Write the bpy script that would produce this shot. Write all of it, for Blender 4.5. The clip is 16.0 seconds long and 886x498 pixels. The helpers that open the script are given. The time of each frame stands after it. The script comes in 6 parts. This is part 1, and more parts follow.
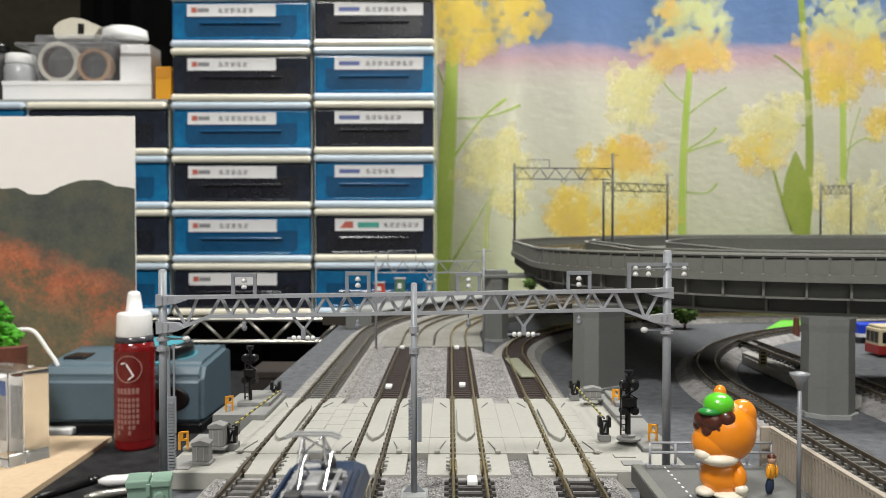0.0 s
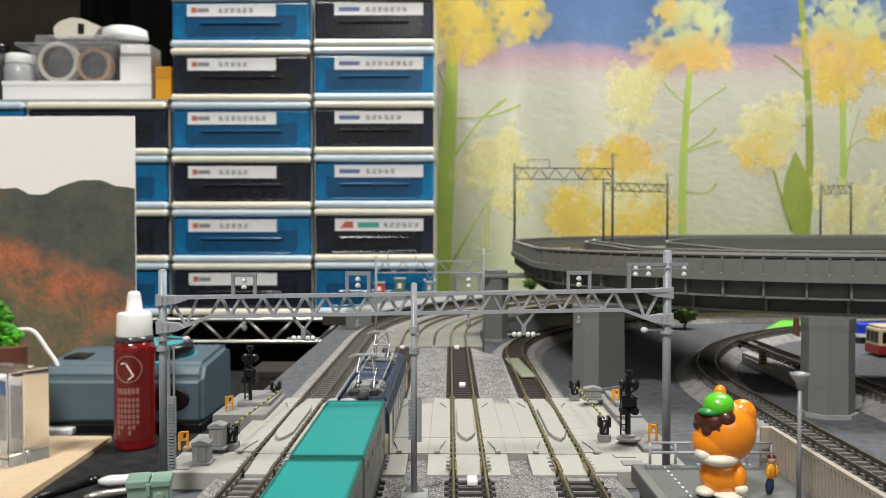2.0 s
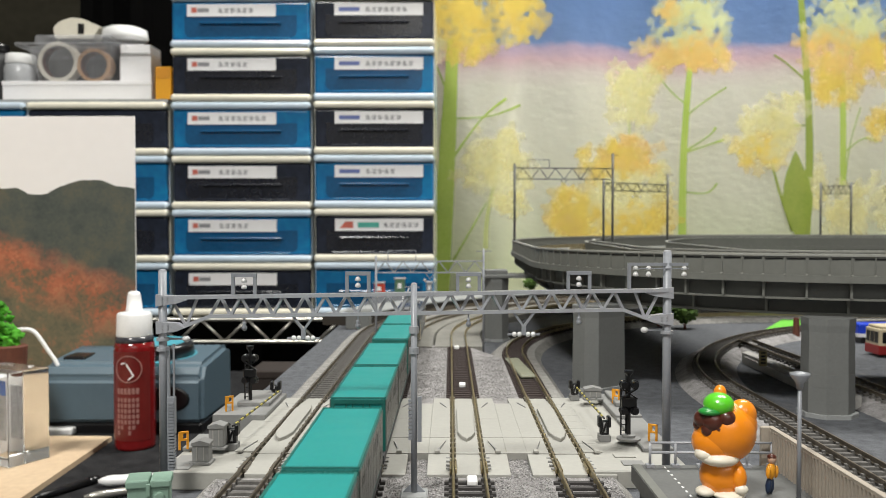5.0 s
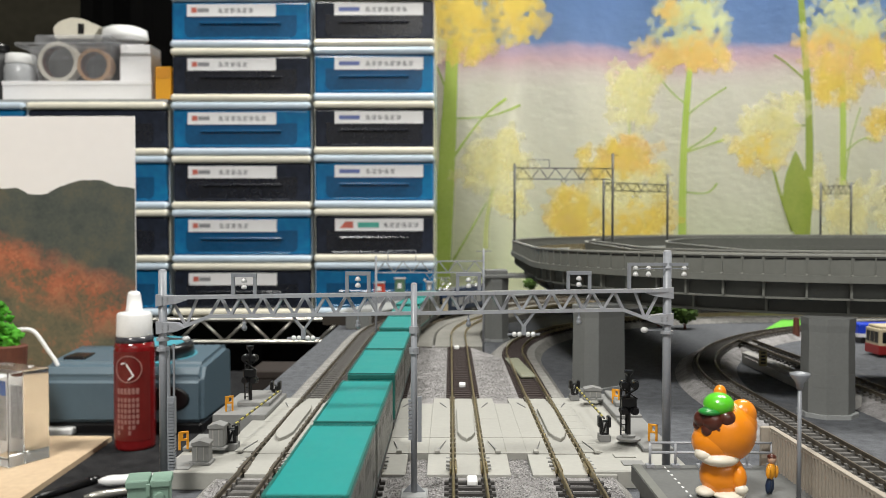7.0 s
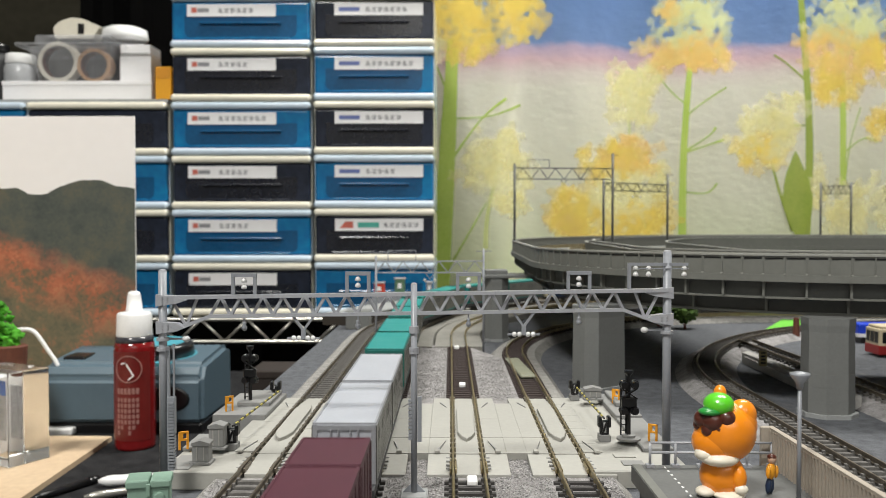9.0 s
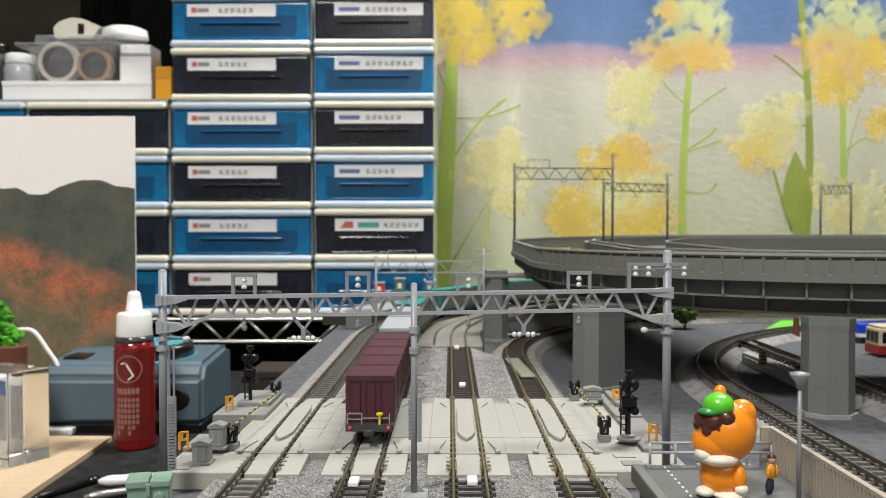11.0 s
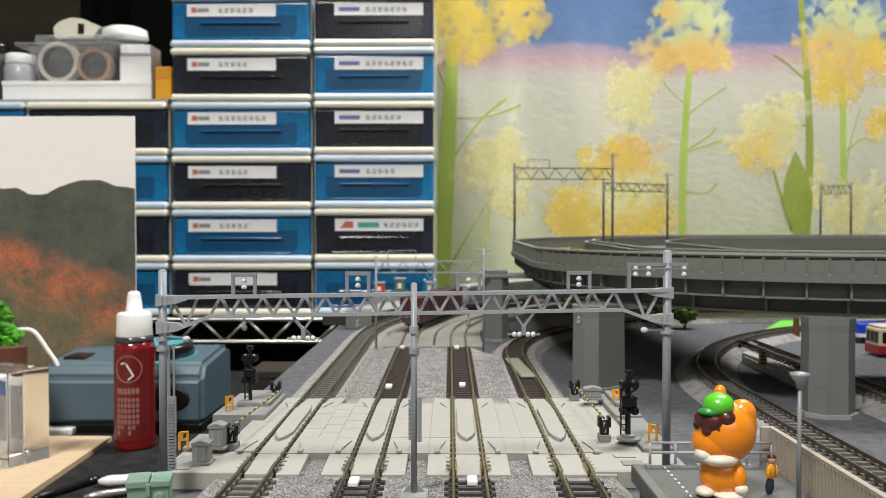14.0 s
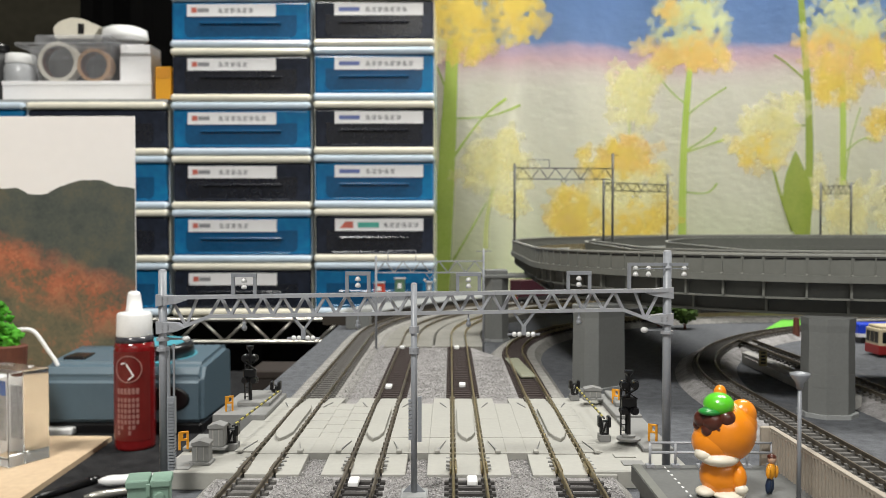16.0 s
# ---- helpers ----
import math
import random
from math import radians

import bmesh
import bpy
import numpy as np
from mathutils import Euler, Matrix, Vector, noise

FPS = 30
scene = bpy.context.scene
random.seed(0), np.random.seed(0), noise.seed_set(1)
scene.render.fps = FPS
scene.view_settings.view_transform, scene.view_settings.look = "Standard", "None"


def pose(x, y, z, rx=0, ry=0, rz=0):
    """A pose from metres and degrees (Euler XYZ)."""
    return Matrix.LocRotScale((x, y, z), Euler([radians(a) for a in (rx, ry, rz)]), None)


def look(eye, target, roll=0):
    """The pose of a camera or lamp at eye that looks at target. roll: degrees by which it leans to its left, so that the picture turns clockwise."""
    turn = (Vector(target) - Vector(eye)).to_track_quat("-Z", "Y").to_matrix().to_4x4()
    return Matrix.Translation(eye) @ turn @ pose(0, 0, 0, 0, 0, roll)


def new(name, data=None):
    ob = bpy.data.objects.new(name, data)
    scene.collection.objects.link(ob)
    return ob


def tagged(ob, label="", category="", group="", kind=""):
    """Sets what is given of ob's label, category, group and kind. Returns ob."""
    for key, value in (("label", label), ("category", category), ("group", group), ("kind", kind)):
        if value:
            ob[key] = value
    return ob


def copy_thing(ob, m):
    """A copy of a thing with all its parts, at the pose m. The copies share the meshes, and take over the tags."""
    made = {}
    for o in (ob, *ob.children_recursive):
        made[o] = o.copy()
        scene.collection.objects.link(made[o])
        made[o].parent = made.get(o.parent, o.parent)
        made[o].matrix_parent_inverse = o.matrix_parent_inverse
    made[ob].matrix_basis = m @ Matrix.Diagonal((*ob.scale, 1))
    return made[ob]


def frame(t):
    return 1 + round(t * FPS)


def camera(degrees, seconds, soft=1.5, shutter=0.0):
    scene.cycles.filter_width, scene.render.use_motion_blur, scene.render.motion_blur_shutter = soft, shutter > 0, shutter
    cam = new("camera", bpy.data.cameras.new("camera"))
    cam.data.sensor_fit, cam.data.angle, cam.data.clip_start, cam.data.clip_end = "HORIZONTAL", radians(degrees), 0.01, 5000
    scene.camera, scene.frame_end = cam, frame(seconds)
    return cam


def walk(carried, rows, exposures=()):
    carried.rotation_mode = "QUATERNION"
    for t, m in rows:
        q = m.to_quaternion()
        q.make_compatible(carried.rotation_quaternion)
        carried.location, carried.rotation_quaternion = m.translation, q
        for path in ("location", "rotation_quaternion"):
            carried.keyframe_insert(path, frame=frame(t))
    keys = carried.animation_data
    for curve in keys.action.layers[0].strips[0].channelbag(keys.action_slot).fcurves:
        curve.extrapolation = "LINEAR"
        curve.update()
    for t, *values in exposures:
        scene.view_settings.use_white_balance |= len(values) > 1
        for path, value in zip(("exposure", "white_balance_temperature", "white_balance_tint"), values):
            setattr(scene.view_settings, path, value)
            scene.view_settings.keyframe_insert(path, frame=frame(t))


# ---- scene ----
# Sizes below are in millimetres of the N-gauge layout (9 mm track); M turns them into metres.
M = 0.001
EYE = Vector((0, 0, 0.0817))
cam = camera(55.5, 16.0, soft=0.68, shutter=0.5)
cam.data.dof.use_dof, cam.data.dof.focus_distance, cam.data.dof.aperture_fstop = True, 0.27, 31
STILL = look(EYE, EYE + Vector((-0.00805, 1, -0.02416)))
walk(cam, [(0.0, STILL), (16.0, STILL)])

# ---- light: a compact ceiling lamp behind and west of the camera, an unseen long lamp added over the far end, an unseen fill lamp added behind, weak surroundings ----
world = bpy.data.worlds.new("room_air")
scene.world = world
world.use_nodes = True
world.node_tree.nodes["Background"].inputs[0].default_value = (1.0, 0.97, 0.90, 1)
world.node_tree.nodes["Background"].inputs[1].default_value = 0.006
scene.view_settings.exposure = 0.0


def area_lamp(name, x, y, z, sx, sy, watts, colour):
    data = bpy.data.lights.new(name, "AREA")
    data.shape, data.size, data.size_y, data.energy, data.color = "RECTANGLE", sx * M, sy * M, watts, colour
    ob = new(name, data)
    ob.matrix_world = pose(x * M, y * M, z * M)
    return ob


area_lamp("area_lamp", -450, -520, 1480, 330, 330, 36, (1.0, 0.985, 0.93))
# Unseen long lamp added at ceiling height, tilted to brighten the curtain.
far = area_lamp("area_lamp", 0, 0, 0, 900, 300, 38, (1.0, 0.985, 0.92))
far.matrix_world = look((0.56, 0.88, 1.48), (0.50, 1.22, 0.0))
# Unseen fill lamp added behind the camera to brighten surfaces facing it.
back = area_lamp("unseen_fill_lamp", 0, 0, 0, 1300, 600, 7, (1.0, 0.985, 0.93))
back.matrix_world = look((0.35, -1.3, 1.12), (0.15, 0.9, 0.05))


# ---- materials ----
def mat(name, colour, rough=0.6, metal=0.0, vary=0.15, size=8.0, bump=0.0, fine=0.0, spec=0.5, dark=None, island=False, alpha=1.0, trans=0.0, coat=0.0, glow=0.0):
    """colour varied at two scales; size is the larger scale in mm; bump in mm; dark: a second colour in patches"""
    m = bpy.data.materials.new(name)
    m.use_nodes = True
    nt = m.node_tree
    n, l = nt.nodes, nt.links
    b = n["Principled BSDF"]
    b.inputs["Roughness"].default_value, b.inputs["Metallic"].default_value = rough, metal
    b.inputs["Specular IOR Level"].default_value = spec
    b.inputs["Alpha"].default_value = alpha
    b.inputs["Transmission Weight"].default_value = trans
    b.inputs["Coat Weight"].default_value = coat
    tc = n.new("ShaderNodeTexCoord")
    big, small = n.new("ShaderNodeTexNoise"), n.new("ShaderNodeTexNoise")
    for node, sc, det in ((big, 1000.0 / size, 4.0), (small, 9000.0 / size, 3.0)):
        node.inputs["Scale"].default_value, node.inputs["Detail"].default_value = sc, det
        l.new(tc.outputs["Object"], node.inputs["Vector"])
    ramp = n.new("ShaderNodeMix")
    ramp.data_type = "RGBA"
    c2 = dark if dark else tuple(c * (1 - vary) for c in colour)
    ramp.inputs["A"].default_value = (*c2, 1)
    ramp.inputs["B"].default_value = (*colour, 1)
    mr = n.new("ShaderNodeMapRange")
    mr.inputs["From Min"].default_value, mr.inputs["From Max"].default_value = 0.35, 0.65
    add = n.new("ShaderNodeMath")
    add.operation = "MULTIPLY_ADD"
    l.new(small.outputs["Fac"], add.inputs[0])
    add.inputs[1].default_value = 0.5
    hv = n.new("ShaderNodeMath")
    hv.operation = "MULTIPLY"
    hv.inputs[1].default_value = 0.5
    l.new(big.outputs["Fac"], hv.inputs[0])
    l.new(hv.outputs[0], add.inputs[2])
    l.new(add.outputs[0], mr.inputs["Value"])
    src = mr.outputs["Result"]
    if island:
        geo = n.new("ShaderNodeNewGeometry")
        mx = n.new("ShaderNodeMath")
        mx.operation = "MULTIPLY_ADD"
        l.new(geo.outputs["Random Per Island"], mx.inputs[0])
        mx.inputs[1].default_value = 0.8
        q = n.new("ShaderNodeMath")
        q.operation = "MULTIPLY"
        q.inputs[1].default_value = 0.2
        l.new(src, q.inputs[0])
        l.new(q.outputs[0], mx.inputs[2])
        src = mx.outputs[0]
    l.new(src, ramp.inputs["Factor"])
    l.new(ramp.outputs["Result"], b.inputs["Base Color"])
    if fine:
        rr = n.new("ShaderNodeMapRange")
        rr.inputs["To Min"].default_value, rr.inputs["To Max"].default_value = max(0, rough - fine), min(1, rough + fine)
        l.new(big.outputs["Fac"], rr.inputs["Value"])
        l.new(rr.outputs["Result"], b.inputs["Roughness"])
    if bump:
        bp = n.new("ShaderNodeBump")
        bp.inputs["Strength"].default_value = 0.6
        bp.inputs["Distance"].default_value = bump * M
        l.new(small.outputs["Fac"], bp.inputs["Height"])
        l.new(bp.outputs["Normal"], b.inputs["Normal"])
    if glow:
        b.inputs["Emission Color"].default_value = (*colour, 1)
        b.inputs["Emission Strength"].default_value = glow
    return m


FELT = mat("dark_felt", (0.122, 0.128, 0.142), 0.95, dark=(0.045, 0.048, 0.056), size=5, bump=0.5)
BALLAST = mat("ballast_bed", (0.36, 0.345, 0.345), 0.95, dark=(0.12, 0.115, 0.115), size=5, bump=0.5)
STONE = mat("ballast_stone", (0.42, 0.405, 0.40), 0.8, dark=(0.13, 0.125, 0.124), size=3, island=True)
ROADBED = mat("grey_roadbed", (0.33, 0.32, 0.30), 0.9, dark=(0.14, 0.135, 0.13), size=4, bump=0.4)
SLAB = mat("pale_slab_bed", (0.225, 0.218, 0.195), 0.85, dark=(0.15, 0.145, 0.13), size=10, bump=0.1)
BROWNSIDE = mat("brown_wall_plastic", (0.035, 0.027, 0.02), 0.7, vary=0.3, size=12)
SLEEPER = mat("brown_sleeper", (0.04, 0.036, 0.034), 0.6, vary=0.4, size=4)
SLEEPER_D = mat("dark_brown_sleeper", (0.045, 0.030, 0.027), 0.75, vary=0.4, size=4)
SLEEPER_G = mat("dusty_sleeper", (0.14, 0.133, 0.125), 0.85, dark=(0.07, 0.066, 0.062), size=4)
RAIL = mat("nickel_rail", (0.46, 0.39, 0.24), 0.4, 0.9, dark=(0.30, 0.24, 0.14), size=6)
RAIL_D = mat("weathered_rail", (0.25, 0.215, 0.17), 0.45, 0.8, dark=(0.13, 0.11, 0.085), size=6)
CLIP_D = mat("dark_rail_clip", (0.16, 0.14, 0.11), 0.6, 0.3, vary=0.3, size=3)
CLIP = mat("rail_clip", (0.33, 0.30, 0.22), 0.6, 0.3, vary=0.3, size=3)
PLATE = mat("crossing_plastic", (0.358, 0.352, 0.324), 0.7, vary=0.10, size=14, bump=0.05, fine=0.1)
PLATE2 = mat("crossing_plastic_grey", (0.235, 0.235, 0.23), 0.7, vary=0.12, size=12, bump=0.05)
STEEL_D = mat("dark_mast_plastic", (0.085, 0.09, 0.09), 0.5, vary=0.2, size=5)
STEEL = mat("grey_pole_plastic", (0.255, 0.268, 0.295), 0.38, vary=0.15, size=5, fine=0.12)
TRUSS = mat("truss_grey", (0.36, 0.37, 0.40), 0.3, vary=0.15, size=4, fine=0.12)
WHITE = mat("white_plastic", (0.82, 0.82, 0.82), 0.4, vary=0.06, size=20)
INSUL = mat("white_insulator", (0.66, 0.66, 0.66), 0.2, vary=0.06, size=4)
FOOT = mat("pale_footing", (0.30, 0.31, 0.31), 0.75, vary=0.15, size=8)
BLACK = mat("black_plastic", (0.006, 0.006, 0.007), 0.3, vary=0.3, size=5)
ORANGE = mat("orange_plastic", (0.78, 0.33, 0.02), 0.4, vary=0.12, size=4)
VIA = mat("viaduct_grey", (0.155, 0.158, 0.142), 0.62, vary=0.14, size=25, bump=0.05, fine=0.1)
# Paler than the parapet grey: the top-edge highlight is put into this colour.
EDGE_HILITE = mat("edge_hilite_grey", (0.29, 0.29, 0.265), 0.5, vary=0.15, size=15)
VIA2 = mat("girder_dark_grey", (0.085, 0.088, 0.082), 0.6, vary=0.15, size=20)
PIER = mat("pier_grey", (0.165, 0.17, 0.165), 0.75, vary=0.12, size=12, bump=0.06)
TEAL = mat("teal_container", (0.010, 0.245, 0.232), 0.42, vary=0.10, size=12, fine=0.1)
TEAL_D = mat("teal_dark", (0.008, 0.12, 0.10), 0.5, vary=0.2, size=6)
SILVER = mat("pale_silver_container", (0.47, 0.49, 0.54), 0.38, 0.2, vary=0.08, size=12, fine=0.1)
SIDEG = mat("silver_side", (0.17, 0.168, 0.155), 0.35, 0.3, vary=0.2, size=14, fine=0.1)
SIDEP = mat("grey_side_print", (0.11, 0.11, 0.105), 0.5, vary=0.2, size=5)
SILVER_D = mat("silver_frame", (0.36, 0.37, 0.40), 0.4, 0.3, vary=0.15, size=5)
MAROON = mat("maroon_container", (0.07, 0.016, 0.028), 0.5, vary=0.15, size=8)
ROOFG = mat("loco_roof_navy_grey", (0.045, 0.055, 0.085), 0.5, vary=0.3, size=4)
NAVY = mat("navy_loco", (0.012, 0.027, 0.066), 0.38, vary=0.15, size=8)
CREAM = mat("cream_loco", (0.62, 0.53, 0.36), 0.4, vary=0.1, size=8)
LGREY = mat("light_grey_panel", (0.34, 0.34, 0.345), 0.4, vary=0.15, size=4)
UNDER = mat("underframe_grey", (0.05, 0.05, 0.053), 0.65, vary=0.3, size=5)
SILVERMETAL = mat("panto_metal", (0.75, 0.76, 0.78), 0.25, 0.9, vary=0.1, size=3)
REDLAMP = mat("tail_lamp", (0.7, 0.04, 0.07), 0.3, vary=0.1, glow=0.12)
STRIPE = mat("dull_yellow", (0.50, 0.43, 0.10), 0.5, vary=0.1, size=3)
YELLOW = mat("yellow_plastic", (0.85, 0.62, 0.02), 0.4, vary=0.1, size=3)
CASEB = mat("pale_blue_case", (0.58, 0.68, 0.78), 0.18, vary=0.08, size=60, fine=0.08)
CASEC = mat("cream_case", (0.80, 0.76, 0.64), 0.18, vary=0.08, size=60, fine=0.08)
DRAWB = mat("blue_translucent_drawer", (0.010, 0.18, 0.38), 0.2, dark=(0.008, 0.12, 0.30), size=70, spec=0.3)
DRAWD = mat("smoke_navy_drawer", (0.024, 0.030, 0.050), 0.2, dark=(0.014, 0.017, 0.026), size=70, spec=0.25)
# Darker copies of the drawer colours: shade of recess and lip put into them.
DRAWB_SHADE = mat("blue_drawer_recess_shade", (0.007, 0.088, 0.215), 0.2, vary=0.3, size=40)
DRAWD_SHADE = mat("navy_drawer_recess_shade", (0.012, 0.014, 0.022), 0.2, vary=0.3, size=40)
PAPER = mat("white_label_paper", (0.86, 0.85, 0.86), 0.6, vary=0.05, size=30)
INK = mat("ink_grey", (0.30, 0.30, 0.32), 0.6, vary=0.3, size=10)
INK_R = mat("ink_red", (0.6, 0.14, 0.10), 0.6, vary=0.2, size=10)
INK_B = mat("ink_blue", (0.14, 0.18, 0.42), 0.6, vary=0.2, size=10)
INK_G = mat("ink_green", (0.08, 0.42, 0.34), 0.6, vary=0.2, size=10)
CHROME = mat("rack_wire", (0.62, 0.60, 0.55), 0.3, 0.8, vary=0.15, size=15)
WOOD = mat("pale_wood_board", (0.64, 0.49, 0.33), 0.55, dark=(0.52, 0.38, 0.25), size=45, bump=0.05)
DARKSHEET = mat("added_dark_sheet", (0.002, 0.002, 0.002), 0.95, vary=0.3, size=40, spec=0.05)
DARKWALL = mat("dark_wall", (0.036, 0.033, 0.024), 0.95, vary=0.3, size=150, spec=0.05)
DESK = mat("dark_desk", (0.030, 0.030, 0.032), 0.9, dark=(0.008, 0.008, 0.009), size=12, bump=1.2, spec=0.15)
ROOMWALL = mat("room_plaster", (0.42, 0.41, 0.39), 0.9, vary=0.1, size=200)
REDB = mat("red_ink_bottle", (0.21, 0.010, 0.011), 0.12, vary=0.3, size=30, coat=0.3)
PACK = mat("blue_grey_controller", (0.082, 0.128, 0.163), 0.45, vary=0.08, size=30, bump=0.05)
TEALDIAL = mat("teal_dial", (0.08, 0.36, 0.45), 0.35, vary=0.1, size=20)
GREENBOX = mat("sage_green_box", (0.22, 0.34, 0.27), 0.6, vary=0.12, size=6)
TOYO = mat("orange_vinyl", (0.86, 0.26, 0.008), 0.3, vary=0.06, size=12, coat=0.4)
TOYG = mat("green_vinyl", (0.10, 0.55, 0.02), 0.3, vary=0.08, size=8, coat=0.4)
TOYB = mat("brown_vinyl", (0.075, 0.018, 0.010), 0.3, vary=0.1, size=8, coat=0.3)
TOYW = mat("cream_vinyl", (0.80, 0.74, 0.62), 0.35, vary=0.06, size=8)
BEIGE = mat("beige_fence", (0.36, 0.315, 0.26), 0.7, vary=0.12, size=8)
LEAF = mat("model_foliage", (0.075, 0.15, 0.02), 0.9, dark=(0.03, 0.055, 0.008), size=4, island=True)
GRASS = mat("bright_grass_mat", (0.16, 0.55, 0.06), 0.95, dark=(0.10, 0.36, 0.03), size=5, bump=0.4)
BROWN = mat("reddish_brown_pot", (0.14, 0.045, 0.025), 0.7, vary=0.25, size=10)


# ---- mesh helpers ----
def part(name, bm, material, parent=None, label="", smooth=False):
    """One mesh object from bm (in mm), under parent."""
    me = bpy.data.meshes.new(name)
    bmesh.ops.scale(bm, vec=(M, M, M), verts=bm.verts)
    bmesh.ops.recalc_face_normals(bm, faces=bm.faces)
    bm.to_mesh(me)
    bm.free()
    for m in (material if isinstance(material, (list, tuple)) else [material]):
        me.materials.append(m)
    if smooth:
        for p in me.polygons:
            p.use_smooth = True
    ob = new(name, me)
    if parent:
        ob.parent = parent
    if label:
        tagged(ob, label)
    return ob


def thing(name, x, y, z, rz=0, label="", category="", group="", kind=""):
    ob = new(name)
    ob.empty_display_size = 0.005
    ob.matrix_world = pose(x * M, y * M, z * M, 0, 0, rz)
    return tagged(ob, label, category, group, kind)


def B():
    return bmesh.new()


def box(bm, x0, x1, y0, y1, z0, z1, bevel=0.0, seg=1):
    r = bmesh.ops.create_cube(bm, size=1, matrix=Matrix.Translation(((x0 + x1) / 2, (y0 + y1) / 2, (z0 + z1) / 2)) @ Matrix.Diagonal((abs(x1 - x0), abs(y1 - y0), abs(z1 - z0), 1)))
    if bevel:
        es = list({e for v in r["verts"] for e in v.link_edges})
        bmesh.ops.bevel(bm, geom=es, offset=bevel, segments=seg, affect="EDGES", profile=0.5)
    return bm


def beam(bm, p, q, w, h=None, seg=0):
    """A bar from p to q, w wide and h high; seg: round with that many sides."""
    p, q = Vector(p), Vector(q)
    d = q - p
    m = Matrix.Translation((p + q) / 2) @ d.to_track_quat("Z", "Y").to_matrix().to_4x4()
    if seg:
        bmesh.ops.create_cone(bm, cap_ends=True, segments=seg, radius1=w / 2, radius2=(h if h else w) / 2, depth=d.length, matrix=m)
    else:
        bmesh.ops.create_cube(bm, size=1, matrix=m @ Matrix.Diagonal((w, h if h else w, d.length, 1)))
    return bm


def lathe(bm, profile, x=0, y=0, seg=20, m=None):
    """A turned shape: profile of (radius, z) from bottom to top."""
    rings = []
    for r, z in profile:
        rings.append([bm.verts.new((m or Matrix()) @ Vector((x + r * math.cos(2 * math.pi * i / seg), y + r * math.sin(2 * math.pi * i / seg), z))) for i in range(seg)])
    for a, b in zip(rings, rings[1:]):
        for i in range(seg):
            bm.faces.new((a[i], a[(i + 1) % seg], b[(i + 1) % seg], b[i]))
    bm.faces.new(rings[0][::-1])
    bm.faces.new(rings[-1])
    return bm


def prism(bm, pts, z0, z1, m=None):
    """Plan polygon pts pulled up from z0 to z1."""
    m = m or Matrix()
    lo = [bm.verts.new(m @ Vector((x, y, z0))) for x, y in pts]
    hi = [bm.verts.new(m @ Vector((x, y, z1))) for x, y in pts]
    k = len(pts)
    bm.faces.new(lo[::-1])
    bm.faces.new(hi)
    for i in range(k):
        bm.faces.new((lo[i], lo[(i + 1) % k], hi[(i + 1) % k], hi[i]))
    return bm


def sweep(bm, line, profile, closed=True):
    """profile of (offset to the left, z) drawn along line of (x, y, heading, rise)."""
    rings = []
    for x, y, a, up in line:
        nx, ny = -math.sin(a), math.cos(a)
        rings.append([bm.verts.new((x + nx * o, y + ny * o, z + up)) for o, z in profile])
    k = len(profile)
    for a, b in zip(rings, rings[1:]):
        for i in range(k if closed else k - 1):
            bm.faces.new((a[i], a[(i + 1) % k], b[(i + 1) % k], b[i]))
    if closed:
        bm.faces.new(rings[0][::-1])
        bm.faces.new(rings[-1])
    return bm


def shared(name, mesh, parent, m):
    ob = new(name, mesh)
    ob.parent = parent
    ob.matrix_local = m
    return ob


def blob(bm, x, y, z, r, sx=1, sy=1, sz=1, sub=2, rough=0.0, m=None):
    r0 = bmesh.ops.create_icosphere(bm, subdivisions=sub, radius=1)
    for v in r0["verts"]:
        k = 1 + rough * noise.noise(v.co * 2.3 + Vector((x, y, z)))
        v.co = (m or Matrix()) @ Vector((x + v.co.x * r * sx * k, y + v.co.y * r * sy * k, z + v.co.z * r * sz * k))
    return r0["verts"]


# ---- the large structure ----
RAILZ = 7.0
bm = B()
bmesh.ops.create_grid(bm, x_segments=2, y_segments=2, size=1, matrix=Matrix.Translation((0, 500, -740)) @ Matrix.Diagonal((3000, 3000, 1, 1)))
tagged(part("floor", bm, DARKWALL), "dark room floor under the layout table", "floor", kind="structure")
for name, x0, x1, y0, y1 in (("wall_north", -2500, 2500, 1700, 1800), ("wall_south", -2500, 2500, -1800, -1700), ("wall_west", -2100, -2000, -1700, 1700), ("wall_east", 2000, 2100, -1700, 1700)):
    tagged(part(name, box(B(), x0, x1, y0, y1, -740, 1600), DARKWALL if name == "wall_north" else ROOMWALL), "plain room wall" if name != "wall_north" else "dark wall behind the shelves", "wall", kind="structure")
tagged(part("ceiling", box(B(), -2500, 2500, -1800, 1800, 1600, 1700), ROOMWALL), "plain pale room ceiling", "ceiling", kind="structure")

# Near-black sheet added so the gaps behind and under the rack stay dark.
cloth = thing("added_dark_sheet", 0, 1600, -740, label="near-black sheet added to hold the dark behind the drawer rack", category="cloth")
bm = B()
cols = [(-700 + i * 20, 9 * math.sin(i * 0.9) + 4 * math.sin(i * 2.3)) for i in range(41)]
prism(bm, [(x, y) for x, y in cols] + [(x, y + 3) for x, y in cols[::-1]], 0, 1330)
part("cloth", bm, DARKSHEET, cloth)

# the layout board: a felt-topped panel with an oblique west edge, on legs
EDGE = [(-97, -900), (1100, -900), (1100, 1090), (-93, 1090)]
board = thing("layout_board", 0, 0, 0, label="dark felt covered board carrying the model railway", category="table")
part("felt_top", prism(B(), EDGE, -2.5, 0), FELT, board, "mottled dark grey felt")
part("panel", prism(B(), [(x * 0.999, y) for x, y in EDGE], -30, -2.5), BLACK, board)
